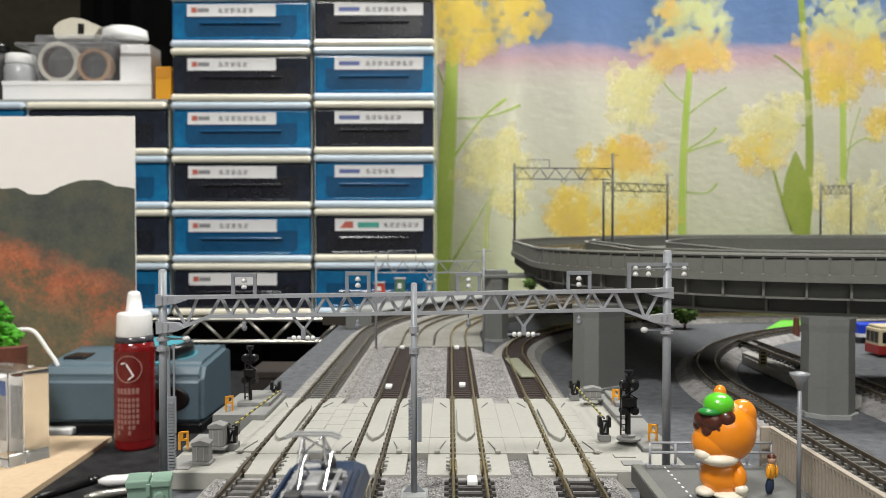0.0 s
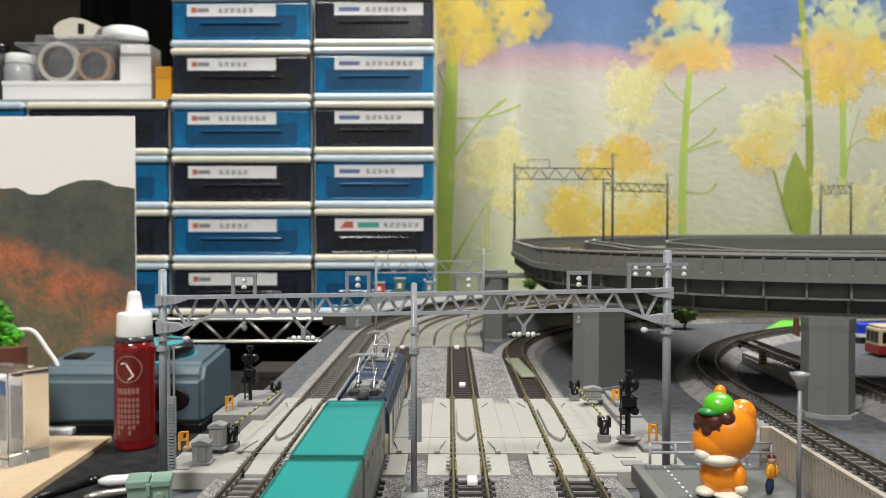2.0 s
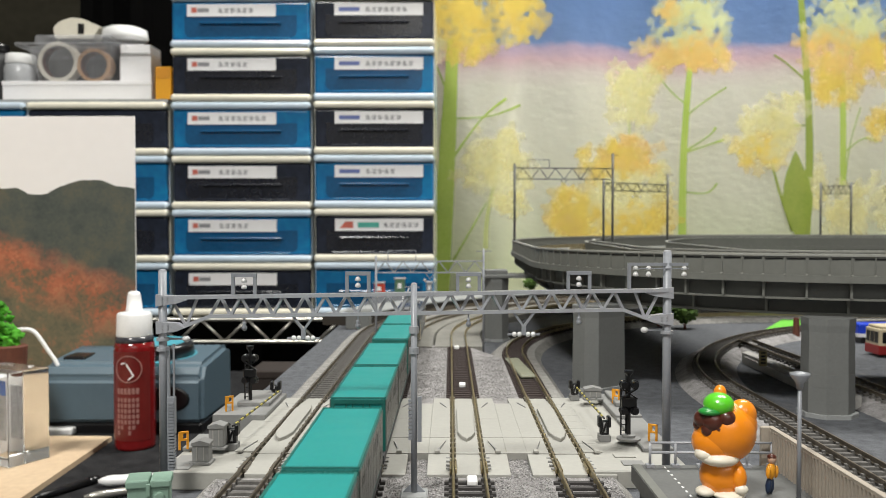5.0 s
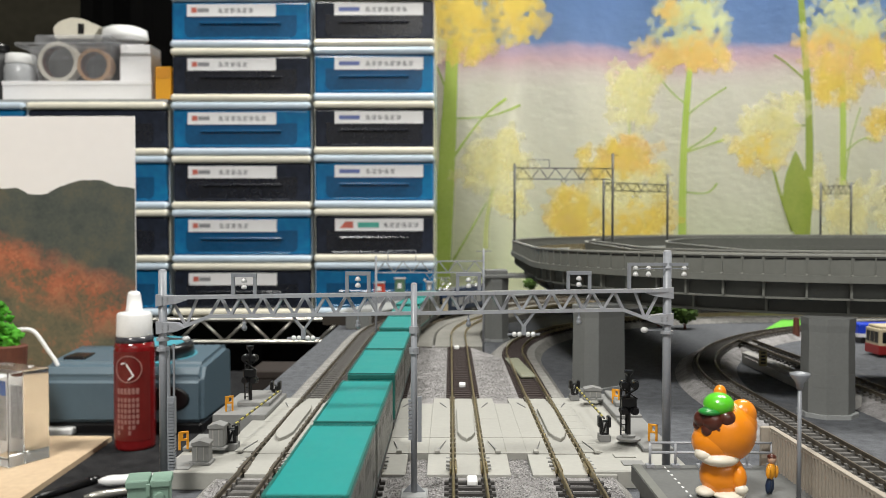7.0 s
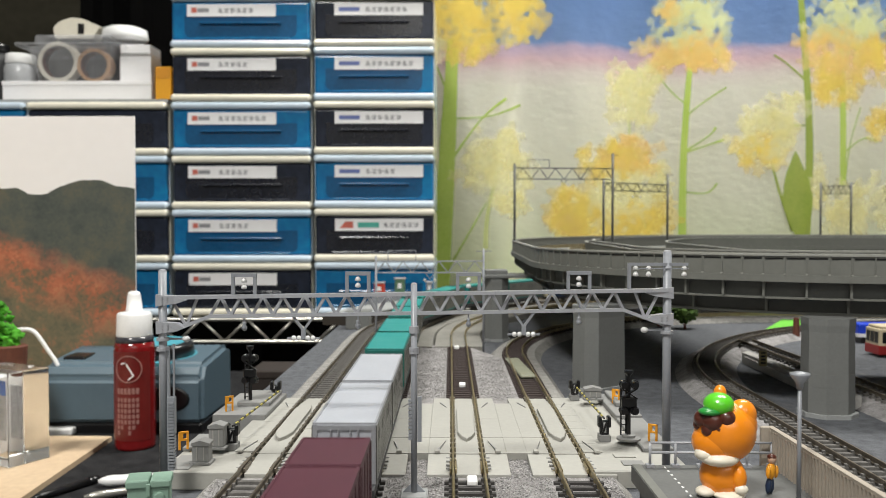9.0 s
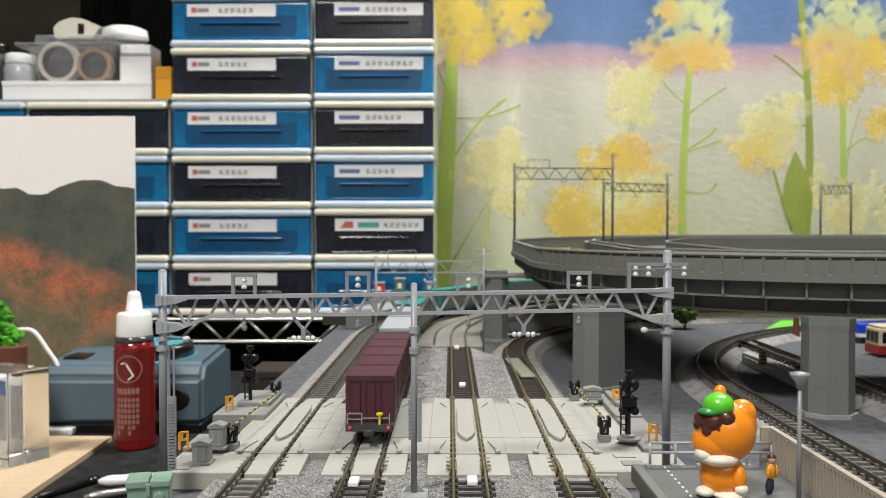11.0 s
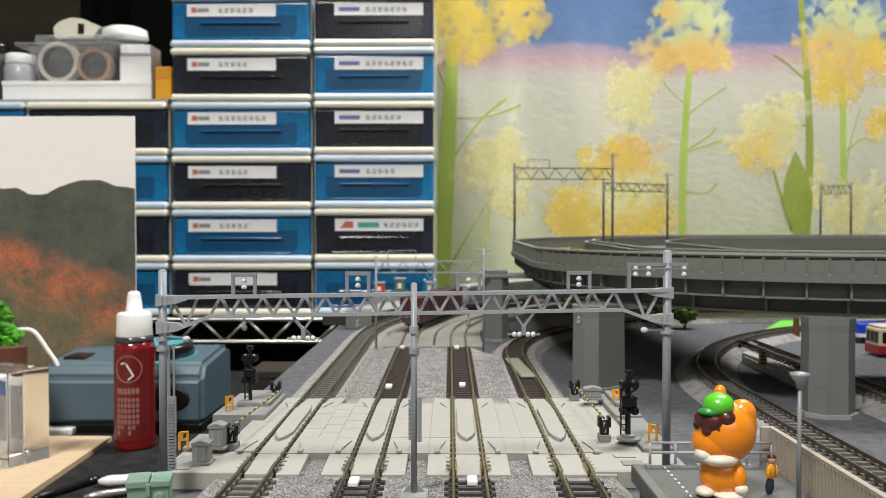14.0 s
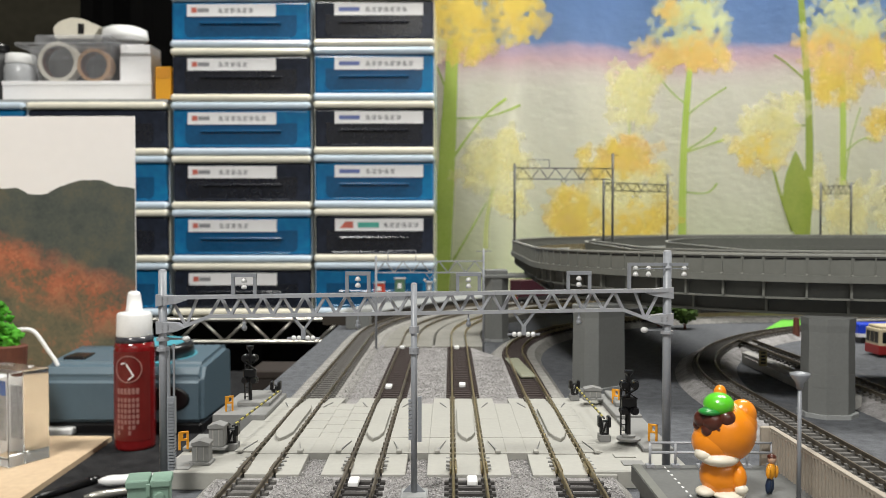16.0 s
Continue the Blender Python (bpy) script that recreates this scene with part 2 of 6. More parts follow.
for x, y in ((-60, -850), (1060, -850), (-60, 1050), (1060, 1050)):
    part("leg", box(B(), x - 25, x + 25, y - 25, y + 25, -740, -30, 3), DESK, board)

# the lower desk on the west side
desk = thing("side_desk", 0, 0, 0, label="black desk beside the layout, standing lower", category="desk")
part("desk_top", box(B(), -1500, -96, -600, 1000, -112, -88, 3), DESK, desk)
for x, y in ((-1450, -550), (-150, -550), (-1450, 950), (-150, 950)):
    part("leg", box(B(), x - 25, x + 25, y - 25, y + 25, -740, -112, 3), DESK, desk)

# ---- track lines: straight to the north, then round to the east ----
CX, CY = 321.0, 598.0


def line_of(x, radius, bend, d):
    """Place and heading (0 is north) at distance d, measured as y on the straight."""
    if d <= bend:
        return x, d, 0.0
    a = (d - bend) / radius
    return x + radius * (1 - math.cos(a)), bend + radius * math.sin(a), a


def rails_of(track, x, radius, bend, d0, d1, lift=0.0, metal=None):
    n = max(2, int((d1 - bend) / 8)) if d1 > bend else 1
    ds = [d0] + [bend + (d1 - bend) * i / n for i in range(n + 1)] if d1 > bend else [d0, d1]
    line = [(*line_of(x, radius, bend, d), lift) for d in ds]
    line = [(px, py, math.pi / 2 - a, up) for px, py, a, up in line]
    for side in (4.9, -4.9):
        prof = [(side - 0.52, 4.9), (side + 0.52, 4.9), (side + 0.52, 5.1), (side + 0.15, 5.35), (side + 0.15, 6.25), (side + 0.33, 6.45), (side + 0.33, 6.9), (side + 0.22, 7.0),
                (side - 0.22, 7.0), (side - 0.33, 6.9), (side - 0.33, 6.45), (side - 0.15, 6.25), (side - 0.15, 5.35), (side - 0.52, 5.1)]
        part("rail", sweep(B(), line, prof), metal or RAIL, track, "")
    return line


def bed_of(track, line, material, width=25.0, foot=33.0, top=4.4, bottom=0.05):
    w, f = width / 2, foot / 2
    part("roadbed", sweep(B(), line, [(-f, bottom), (-w, top), (w, top), (f, bottom)]), material, track)


def sleeper_mesh(name, material, half=7.6):
    bm = B()
    box(bm, -half, half, -0.85, 0.85, 3.0, 4.9, 0.15)
    for s in (-4.9, 4.9):
        for t in (-1, 1):
            box(bm, s + t * 0.95 - 0.45, s + t * 0.95 + 0.45, -0.75, 0.75, 4.8, 5.7)
    ob = part(name, bm, material)
    me = ob.data
    bpy.data.objects.remove(ob)
    return me


SLEEP = {"brown": sleeper_mesh("sleeper", SLEEPER), "dark": sleeper_mesh("sleeper", SLEEPER_D), "dusty": sleeper_mesh("sleeper", SLEEPER_G)}


def sleepers(track, kind, x, radius, bend, d0, d1, pitch=5.5):
    for i in range(int((d1 - d0) / pitch)):
        px, py, a = line_of(x, radius, bend, d0 + i * pitch)
        shared("sleeper", SLEEP[kind], track, pose(px * M, py * M, 0, 0, 0, -math.degrees(a)))


TRACKS = [("A", -60.5, 381), ("B", -27.2, 348), ("C", 6.0, 315), ("D", 39.2, 282)]
LABELS = {"A": "main line track with dusty grey sleepers and weathered nickel rails", "B": "main line track through the crossing, dark brown sleepers",
          "C": "middle main line track, dark brown sleepers, nickel rails", "D": "side track bending away early beside the pier"}
for key, x, radius in TRACKS:
    tr = thing("railway_track", 0, 0, 0, label=LABELS[key], category="railway track", group="parallel tracks through the crossing")
    bend = 598.0 if key != "D" else 500.0
    r = radius if key != "D" else 250
    first = -900.0 if key == "B" else -200.0
    end = bend + r * (3.6 if key == "B" else 2.2)
    line = rails_of(tr, x, r, bend, first, end, 0.0, RAIL if key in "CD" else RAIL_D)
    if key in "BC":
        near = [(px, py, a, up) for px, py, a, up in line if py <= 548 or a > 1.6][:1] + [(x, 548.0, math.pi / 2, 0)]
        far = [(x, 548.0, math.pi / 2, 0)] + line[1:]
        bed_of(tr, near, BALLAST, 17, 33, 3.5)
        bed_of(tr, far, SLAB, 31.4, 33.1, 4.75)
        sleepers(tr, "brown", x, r, bend, 150, 264)
        sleepers(tr, "dark", x, r, bend, 378, 548, 5.3)
    else:
        bed_of(tr, line, ROADBED, 25.0, 33.0, 3.7)
        sleepers(tr, "dusty" if key == "A" else "brown", x, r, bend, 150, 264)
        sleepers(tr, "dusty" if key == "A" else "dark", x, r, bend, 372, 800, 5.5)

# a low curved platform outside the bend
cpf = thing("curved_platform", 0, 0, 0, label="low curved model platform with pale top and dark side", category="platform")
arc = [(CX - 414 * math.cos(a), CY + 414 * math.sin(a), math.pi / 2 - a, 0.0) for a in (0.26 + i * 0.05 for i in range(26))]
part("side_wall", sweep(B(), arc, [(-6, 0.05), (-6, 8.0), (30, 8.0), (30, 0.05)]), BROWNSIDE, cpf, "dark brown side wall")
part("top_slab", sweep(B(), arc, [(-6.8, 8.0), (-6.8, 9.4), (31, 9.4), (31, 8.0)]), FOOT, cpf, "pale grey top")

# the loose ballast between the tracks
bm = B()
prism(bm, [(-72, 140), (51, 140), (51, 262), (44, 372), (44, 470), (10, 560), (-46, 560), (-46, 262), (-72, 258)], 0.1, 3.9)
tagged(part("ballast_bed", bm, BALLAST), "pale grey ballast bed between the tracks", "ballast", kind="structure")


# ---- drawer units on the wire rack ----
DY = 1110.0


def drawer_unit(x0, x1, z0, z1, blue, mark, text):
    """One stackable drawer case: pale rims, a tinted drawer front with a dark plate for the finger recess, a paper
    label.
    """
    label = ("stackable drawer with a translucent blue front and pale blue case" if blue else "stackable drawer with a smoky navy front and cream case")
    w, h, d = x1 - x0, z1 - z0, 230.0
    u = thing("drawer_unit", (x0 + x1) / 2, DY, z0, label=label, category="drawer unit", group="stacked drawers on the rack")
    case, front, rec_shade = (CASEB, DRAWB, DRAWB_SHADE) if blue else (CASEC, DRAWD, DRAWD_SHADE)
    hw = w / 2 - 0.7
    bm = B()
    box(bm, -hw, hw, -10, d, 0.2, 9.8, 4.2, 4)
    box(bm, -hw, hw, -10, d, h - 9.8, h - 0.2, 4.2, 4)
    box(bm, -hw, -hw + 1.2, 4, d - 1, 8, h - 8)
    box(bm, hw - 1.2, hw, 4, d - 1, 8, h - 8)
    box(bm, -hw + 2, hw - 2, d - 3, d - 1, 8, h - 8)
    part("case", bm, case, u, smooth=False)
    fr = part("drawer_front", box(B(), -hw + 1.4, hw - 1.4, -4, 8, 9.9, h - 9.9, 3.5, 4), front, u, "tinted translucent plastic")
    # recess shade painted as a dark plate, rounded lower corners, under a full-width lip
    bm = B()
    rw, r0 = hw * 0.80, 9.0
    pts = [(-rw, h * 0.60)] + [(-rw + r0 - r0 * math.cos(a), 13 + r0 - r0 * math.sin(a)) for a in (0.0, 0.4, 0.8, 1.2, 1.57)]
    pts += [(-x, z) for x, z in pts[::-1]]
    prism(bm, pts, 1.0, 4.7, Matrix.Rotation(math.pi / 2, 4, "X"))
    part("recess_shade_plate", bm, rec_shade, fr)
    part("lip", box(B(), -hw * 0.58, hw * 0.58, -8.5, -1, h * 0.43, h * 0.43 + 3.0, 1.2, 2), rec_shade, fr)
    part("lower_rim", box(B(), -hw * 0.70, hw * 0.70, -6.2, -1, 11.0, 13.6, 1.0, 2), front, fr)
    if mark is None:
        return u
    lx = (-12.0 if mark == "red" else 6.5) - 58.0
    c = h * 0.575 + 8
    lb = part("label_plate", box(B(), lx, lx + 116, -6.0, -3, c - 8, c + 8, 0.3), PAPER, u, "white paper label strip")
    if mark == "red":
        part("red_mark", box(B(), lx + 6, lx + 13, -6.3, -5.9, c - 3.0, c + 3.4), INK_R, lb)
        part("grey_mark", box(B(), lx + 14, lx + 29, -6.3, -5.9, c - 2.4, c + 2.6), INK, lb)
    elif mark == "blue":
        part("blue_mark", box(B(), lx + 6, lx + 33, -6.3, -5.9, c - 2.6, c + 2.6), INK_B, lb)
    elif mark == "green":
        bm = B()
        prism(bm, [(lx + 6, c - 4), (lx + 24, c - 4), (lx + 24, c + 4.5), (lx + 14, c + 4.5)], 5.9, 6.3, Matrix.Rotation(math.pi / 2, 4, "X"))
        part("red_mark", bm, INK_R, lb)
        part("green_mark", box(B(), lx + 30, lx + 58, -6.3, -5.9, c - 3.4, c + 3.4), INK_G, lb)
    for i in range(text):
        xx = lx + (41 if mark != "green" else 64) + i * 8.0
        if xx + 7 > lx + 112:
            break
        bm = B()
        for k in range(3):
            box(bm, xx, xx + 6.4 - (i + k) % 3, -6.3, -5.9, c - 2.9 + k * 2.1, c - 1.9 + k * 2.1)
        box(bm, xx + 2.2 + i % 2, xx + 3.3 + i % 2, -6.28, -5.9, c - 3.0, c + 2.9)
        part("bar", bm, INK, lb)
    return u


random.seed(4)
PITCH = 70.3
DTOP = 388.5
COLS = [(-366.0 - 190 - 190, -557.5, -1), (-366.0 - 190, -369.5, 0), (-366.0, -181.0, 1), (-179.0, -19.5, 2)]
for i in range(6):
    for x0, x1, c in COLS:
        if c <= 0 and i < 2:
            continue
        z1 = DTOP - i * PITCH + (1.2 if c == 2 else 0)
        blue = (i + (1 if c in (0, 2) else 0)) % 2 == 0
        drawer_unit(x0, x1, z1 - PITCH, z1, blue, {-1: None, 0: None, 1: "red", 2: "blue"}[c] if not (c == 2 and i >= 4) else ("green", None)[i - 4], 0 if c <= 0 or (c == 1 and i >= 5) else random.randint(5, 8))

# chrome wire rack that carries them
RZ = DTOP - 6 * PITCH - 0.2
rack = thing("wire_rack", 0, 0, 0, label="chrome wire shelf with a zigzag edge, carrying the drawers", category="shelf rack")
for z in (RZ - 3, RZ - 32):
    part("rim_wire", beam(B(), (-900, DY - 18, z), (40, DY - 18, z), 5, 5, 8), CHROME, rack, smooth=True)
for i in range(31):
    x = -900 + i * 30.3
    part("zigzag", beam(B(), (x, DY - 18, RZ - (3 if i % 2 else 32)), (x + 30.3, DY - 18, RZ - (32 if i % 2 else 3)), 3.4, 3.4, 6), CHROME, rack, smooth=True)
for i in range(38):
    x = -890 + i * 25
    part("shelf_wire", beam(B(), (x, DY - 18, RZ - 2.4), (x, DY + 330, RZ - 2.4), 3.2, 3.2, 6), CHROME, rack)
for x, y in ((-905, DY - 18), (48, DY - 8), (-905, DY + 330), (48, DY + 330)):
    part("post", beam(B(), (x, y, -740), (x, y, RZ + 4), 25, 25, 12), CHROME, rack, smooth=True)

# ---- printed curtain ----
KY = 1400.0


def fold(x, z):
    """How far the cloth stands forward at x."""
    return 15 * math.sin(x / 74.0 + 0.2) + 10 * math.exp(-((x - 85) / 24.0) ** 2) + 6 * math.sin(x / 31.0 + z / 300.0) + 1.2 * noise.noise(Vector((x / 30, z / 60, 3)))


def curtain_material():
    m = mat("printed_cloth", (0.70, 0.67, 0.54), 0.9, vary=0.07, size=60, bump=0.6)
    n, l = m.node_tree.nodes, m.node_tree.links
    b = n["Principled BSDF"]
    tc = n.new("ShaderNodeTexCoord")
    sep = n.new("ShaderNodeSeparateXYZ")
    l.new(tc.outputs["Object"], sep.inputs[0])
    ns = n.new("ShaderNodeTexNoise")
    ns.inputs["Scale"].default_value, ns.inputs["Detail"].default_value = 14, 5
    l.new(tc.outputs["Object"], ns.inputs["Vector"])
    wob = n.new("ShaderNodeMath")
    wob.operation = "MULTIPLY_ADD"
    l.new(ns.outputs["Fac"], wob.inputs[0])
    wob.inputs[1].default_value = 0.03
    l.new(sep.outputs["Z"], wob.inputs[2])
    mr = n.new("ShaderNodeMapRange")
    mr.inputs["From Min"].default_value, mr.inputs["From Max"].default_value = 0.05, 0.55
    l.new(wob.outputs[0], mr.inputs["Value"])
    cr = n.new("ShaderNodeValToRGB")
    el = cr.color_ramp.elements
    el[0].position, el[0].color = 0.0, (0.80, 0.84, 0.58, 1)
    el[1].position, el[1].color = 1.0, (0.13, 0.26, 0.56, 1)
    for p, c in ((0.22, (0.88, 0.88, 0.70, 1)), (0.55, (0.90, 0.88, 0.76, 1)), (0.60, (0.88, 0.80, 0.74, 1)), (0.65, (0.82, 0.60, 0.64, 1)), (0.692, (0.62, 0.50, 0.66, 1)), (0.712, (0.22, 0.35, 0.64, 1))):
        e = el.new(p)
        e.color = c
    l.new(mr.outputs["Result"], cr.inputs["Fac"])
    l.new(cr.outputs["Color"], b.inputs["Base Color"])
    mp = n.new("ShaderNodeMapping")
    mp.inputs["Scale"].default_value = (55, 55, 95)
    l.new(tc.outputs["Object"], mp.inputs["Vector"])
    crinkle = n.new("ShaderNodeTexNoise")
    crinkle.inputs["Scale"].default_value, crinkle.inputs["Detail"].default_value = 1.0, 5
    l.new(mp.outputs["Vector"], crinkle.inputs["Vector"])
    bp = n.new("ShaderNodeBump")
    bp.inputs["Strength"].default_value, bp.inputs["Distance"].default_value = 0.35, 0.0035
    l.new(crinkle.outputs["Fac"], bp.inputs["Height"])
    l.new(bp.outputs["Normal"], b.inputs["Normal"])
    return m


CLOTH = curtain_material()
cur = thing("curtain", 0, KY, 0, label="printed cloth curtain with watercolour yellow trees", category="curtain")
bm = B()
xs = [-60 + i * 4.5 for i in range(260)]
zs = [-60 + j * 9.0 for j in range(71)]
grid = [[bm.verts.new((x, -fold(x, z), z)) for x in xs] for z in zs]
for a, b in zip(grid, grid[1:]):
    for i in range(len(xs) - 1):
        bm.faces.new((a[i], a[i + 1], b[i + 1], b[i]))
bmesh.ops.solidify(bm, geom=list(bm.faces), thickness=0.8)
part("cloth", bm, CLOTH, cur, smooth=True)
part("curtain_rail", beam(B(), (-70, 0, 574), (1120, 0, 574), 14, 14, 10), CHROME, cur)


# ---- level crossing ----
crossing = thing("level_crossing", 0, 0, 0, label="pale grey plastic level crossing deck across four tracks", category="level crossing")
XS = [x for _, x, _ in TRACKS]


def slab(name, x0, x1, y0, y1, z0, z1, material, parent, bevel=0.25, label=""):
    return part(name, box(B(), x0, x1, y0, y1, z0, z1, bevel), material, parent, label)


def ramp_panel(name, x0, x1, y0, y1, z0, near, far):
    """A sloping plate: its top runs from height near at y0 to far at y1."""
    bm = B()
    prism(bm, [(y0, z0), (y1, z0), (y1, far), (y0, near)], x0, x1, Matrix(((0, 0, 1, 0), (1, 0, 0, 0), (0, 1, 0, 0), (0, 0, 0, 1))))
    bmesh.ops.bevel(bm, geom=list(bm.edges), offset=0.15, segments=1, affect="EDGES")
    return part(name, bm, PLATE, crossing)


for k, x in enumerate(XS):
    slab("panel", x - 4.0, x + 4.0, 281, 361, 4.3, 6.3, PLATE, crossing)
    ramp_panel("panel", x - 4.0, x + 4.0, 261.5, 280.8, 2.8, 4.9, 6.0)
    ramp_panel("panel", x - 4.0, x + 4.0, 361.2, 379, 2.8, 6.0, 4.9)
    for s in (-1, 1):
        x0, x1 = sorted((x + s * 5.9, x + s * 13.2))
        ramp_panel("approach_panel", x0, x1, 261.5, 280.8, 1.0, 4.8, 6.1)
        ramp_panel("approach_panel", x0, x1, 361.2, 380, 1.0, 6.1, 4.8)
        bm = B()
        prism(bm, [(x + s * 7.4, 352), (x + s * 9.7, 361), (x + s * 10.3, 361)], 6.4, 6.9)
        part("wedge", bm, PLATE2, crossing)
        slab("fishplate", x + s * 5.75 - 0.3, x + s * 5.75 + 0.3, 262, 271, 5.0, 6.5, RAIL_D if k < 2 else RAIL, crossing, 0.1)
        slab("fishplate", x + s * 4.1 - 0.3, x + s * 4.1 + 0.3, 262, 271, 5.0, 6.5, RAIL_D if k < 2 else RAIL, crossing, 0.1)
        # flangeway wedge and its clip
        bm = B()
        prism(bm, [(x + s * 7.4, 296), (x + s * 9.7, 283), (x + s * 10.3, 283)], 6.4, 6.9)
        part("wedge", bm, PLATE2, crossing)
        slab("clip", x + s * 10.2 - 0.9, x + s * 10.2 + 0.9, 280.6, 283.2, 6.4, 7.3, PLATE, crossing, 0.15)
        for i in range(16):
            yc = 273 + i * 6.7
            slab("rail_clip", x + s * 5.65 - 0.32, x + s * 5.65 + 0.32, yc, yc + 1.3, 5.3, 6.6, CLIP_D if k < 2 else CLIP, crossing, 0.12)
            slab("rail_clip", x + s * 4.15 - 0.32, x + s * 4.15 + 0.32, yc + 0.4, yc + 1.7, 5.3, 6.6, CLIP_D if k < 2 else CLIP, crossing, 0.12)
        for yc in (264.5, 268.5, 272.5, 276.5):
            slab("rail_clip", x + s * 6.5 - 0.7, x + s * 6.5 + 0.7, yc, yc + 0.8, 5.5, 6.1, PLATE2, crossing, 0.12)
    bm = B()
    prism(bm, [(x, 296), (x + 1.8, 299.5), (x + 3.2, 306), (x + 3.2, 345), (x + 2.0, 354), (x - 2.0, 354), (x - 3.2, 345), (x - 3.2, 306), (x - 1.8, 299.5)], 6.2, 7.7)
    bmesh.ops.bevel(bm, geom=[e for e in bm.edges if all(v.co.z > 7 for v in e.verts)], offset=0.25, segments=1, affect="EDGES")
    part("guide_tongue", bm, PLATE, crossing, "raised pointed guide between the rails")
for k, (a, b) in enumerate(zip(XS, XS[1:])):
    lo, hi = a + 5.9, b - 5.9
    cuts = [lo, lo + (hi - lo) * 0.34, lo + (hi - lo) * 0.66, hi]
    for i in range(3):
        slab("panel", cuts[i] + 0.02, cuts[i + 1] - 0.02, 281, 302, 0.5, 6.35 + 0.05 * (i == 1), PLATE, crossing, 0.04)
        n = 9 if k == 0 else 4 if (k, i) in ((1, 0), (2, 0)) else 1
        for j in range(n):
            y0, y1 = 302.05 + j * 58.8 / n, 302.0 + (j + 1) * 58.8 / n
            slab("panel", cuts[i] + 0.03, cuts[i + 1] - 0.03, y0, y1, 0.5, 6.5 - (0.14 if k == 0 else 0.03) * ((i + j) % 2), PLATE, crossing, 0.12 if k == 0 else 0.03)

for side in (-1, 1):
    xa = XS[0] - 5.9 if side < 0 else XS[3] + 5.9
    xo = -91.0 if side < 0 else 76.0
    lo, hi = sorted((xa, xo))
    isl = thing("crossing_island", 0, 0, 0, label="stepped grey plastic island at the end of the crossing", category="platform", group="crossing islands")
    if side < 0:
        slab("base", lo, hi, 260, 304, 0.05, 5.9, PLATE, isl, 0.4)
        slab("base_strip", lo + 12.5, hi, 304.2, 376, 0.05, 5.85, PLATE, isl, 0.3)
        slab("cover_plate", lo + 1.5, lo + 9, 262, 278, 5.9, 6.3, PLATE2, isl, 0.15)
    else:
        slab("base", lo, hi, 262.3, 376, 0.05, 5.9, PLATE, isl, 0.4)
        slab("cover_plate", lo + 10.5, lo + 17.5, 268, 273, 5.9, 6.3, PLATE2, isl, 0.15)
        slab("cover_plate", lo + 9.5, lo + 16.5, 277, 281.5, 5.9, 6.4, PLATE, isl, 0.15)
    w = 10.5
    wl, wh = (lo, lo + w) if side < 0 else (hi - w, hi)
    slab("front_step", wl, wh, 284, 303 if side < 0 else 330, 5.9, 7.4, PLATE2, isl, 0.3)
    slab("rear_step", wl - (3 if side < 0 else 0), wh + (7.6 if side < 0 else 0), 331, 374, 0.05 if side < 0 else 5.9, 8.2, PLATE2, isl, 0.3)
    slab("upper_step", wl + 3, wh + (6 if side < 0 else -3), 346, 372, 8.2, 10.0, PLATE2, isl, 0.3)
    ramp = (xa - 6.5, xa) if side < 0 else (xa, xa + 6.5)
    for j in range(8):
        slab("plank", ramp[0], ramp[1], 283 + j * 11, 293.6 + j * 11, 5.8, 6.45, PLATE, isl, 0.15)


def relay_hut(x, y, z, w, d, h):
    t = thing("relay_hut", x, y, z, label="small grey plastic relay hut with a ridged lid", category="trackside box", group="relay huts")
    slab("plinth", -w / 2 - 0.7, w / 2 + 0.7, -d / 2 - 0.7, d / 2 + 0.7, 0, 0.9, PLATE2, t, 0.15)
    slab("body", -w / 2, w / 2, -d / 2, d / 2, 0.9, h, PLATE2, t, 0.2)
    bm = B()
    prism(bm, [(-w / 2 - 0.3, h), (-w / 2 - 0.3, h + 0.8), (0, h + 1.7), (w / 2 + 0.3, h + 0.8), (w / 2 + 0.3, h)], -d / 2 - 0.3, d / 2 + 0.3, Matrix.Rotation(math.pi / 2, 4, "X"))
    part("lid", bm, PLATE2, t)
    for x1 in (-w * 0.2, w * 0.2):
        slab("door_seam", x1 - 0.15, x1 + 0.15, -d / 2 - 0.12, -d / 2, 1.4, h - 0.5, PLATE, t, 0)


relay_hut(-80.0, 270, 5.9, 5.4, 4.5, 6.2)
relay_hut(-78.5, 283, 7.4, 5.0, 5, 7.2)
relay_hut(61.5, 362, 8.2, 7.0, 5, 4)


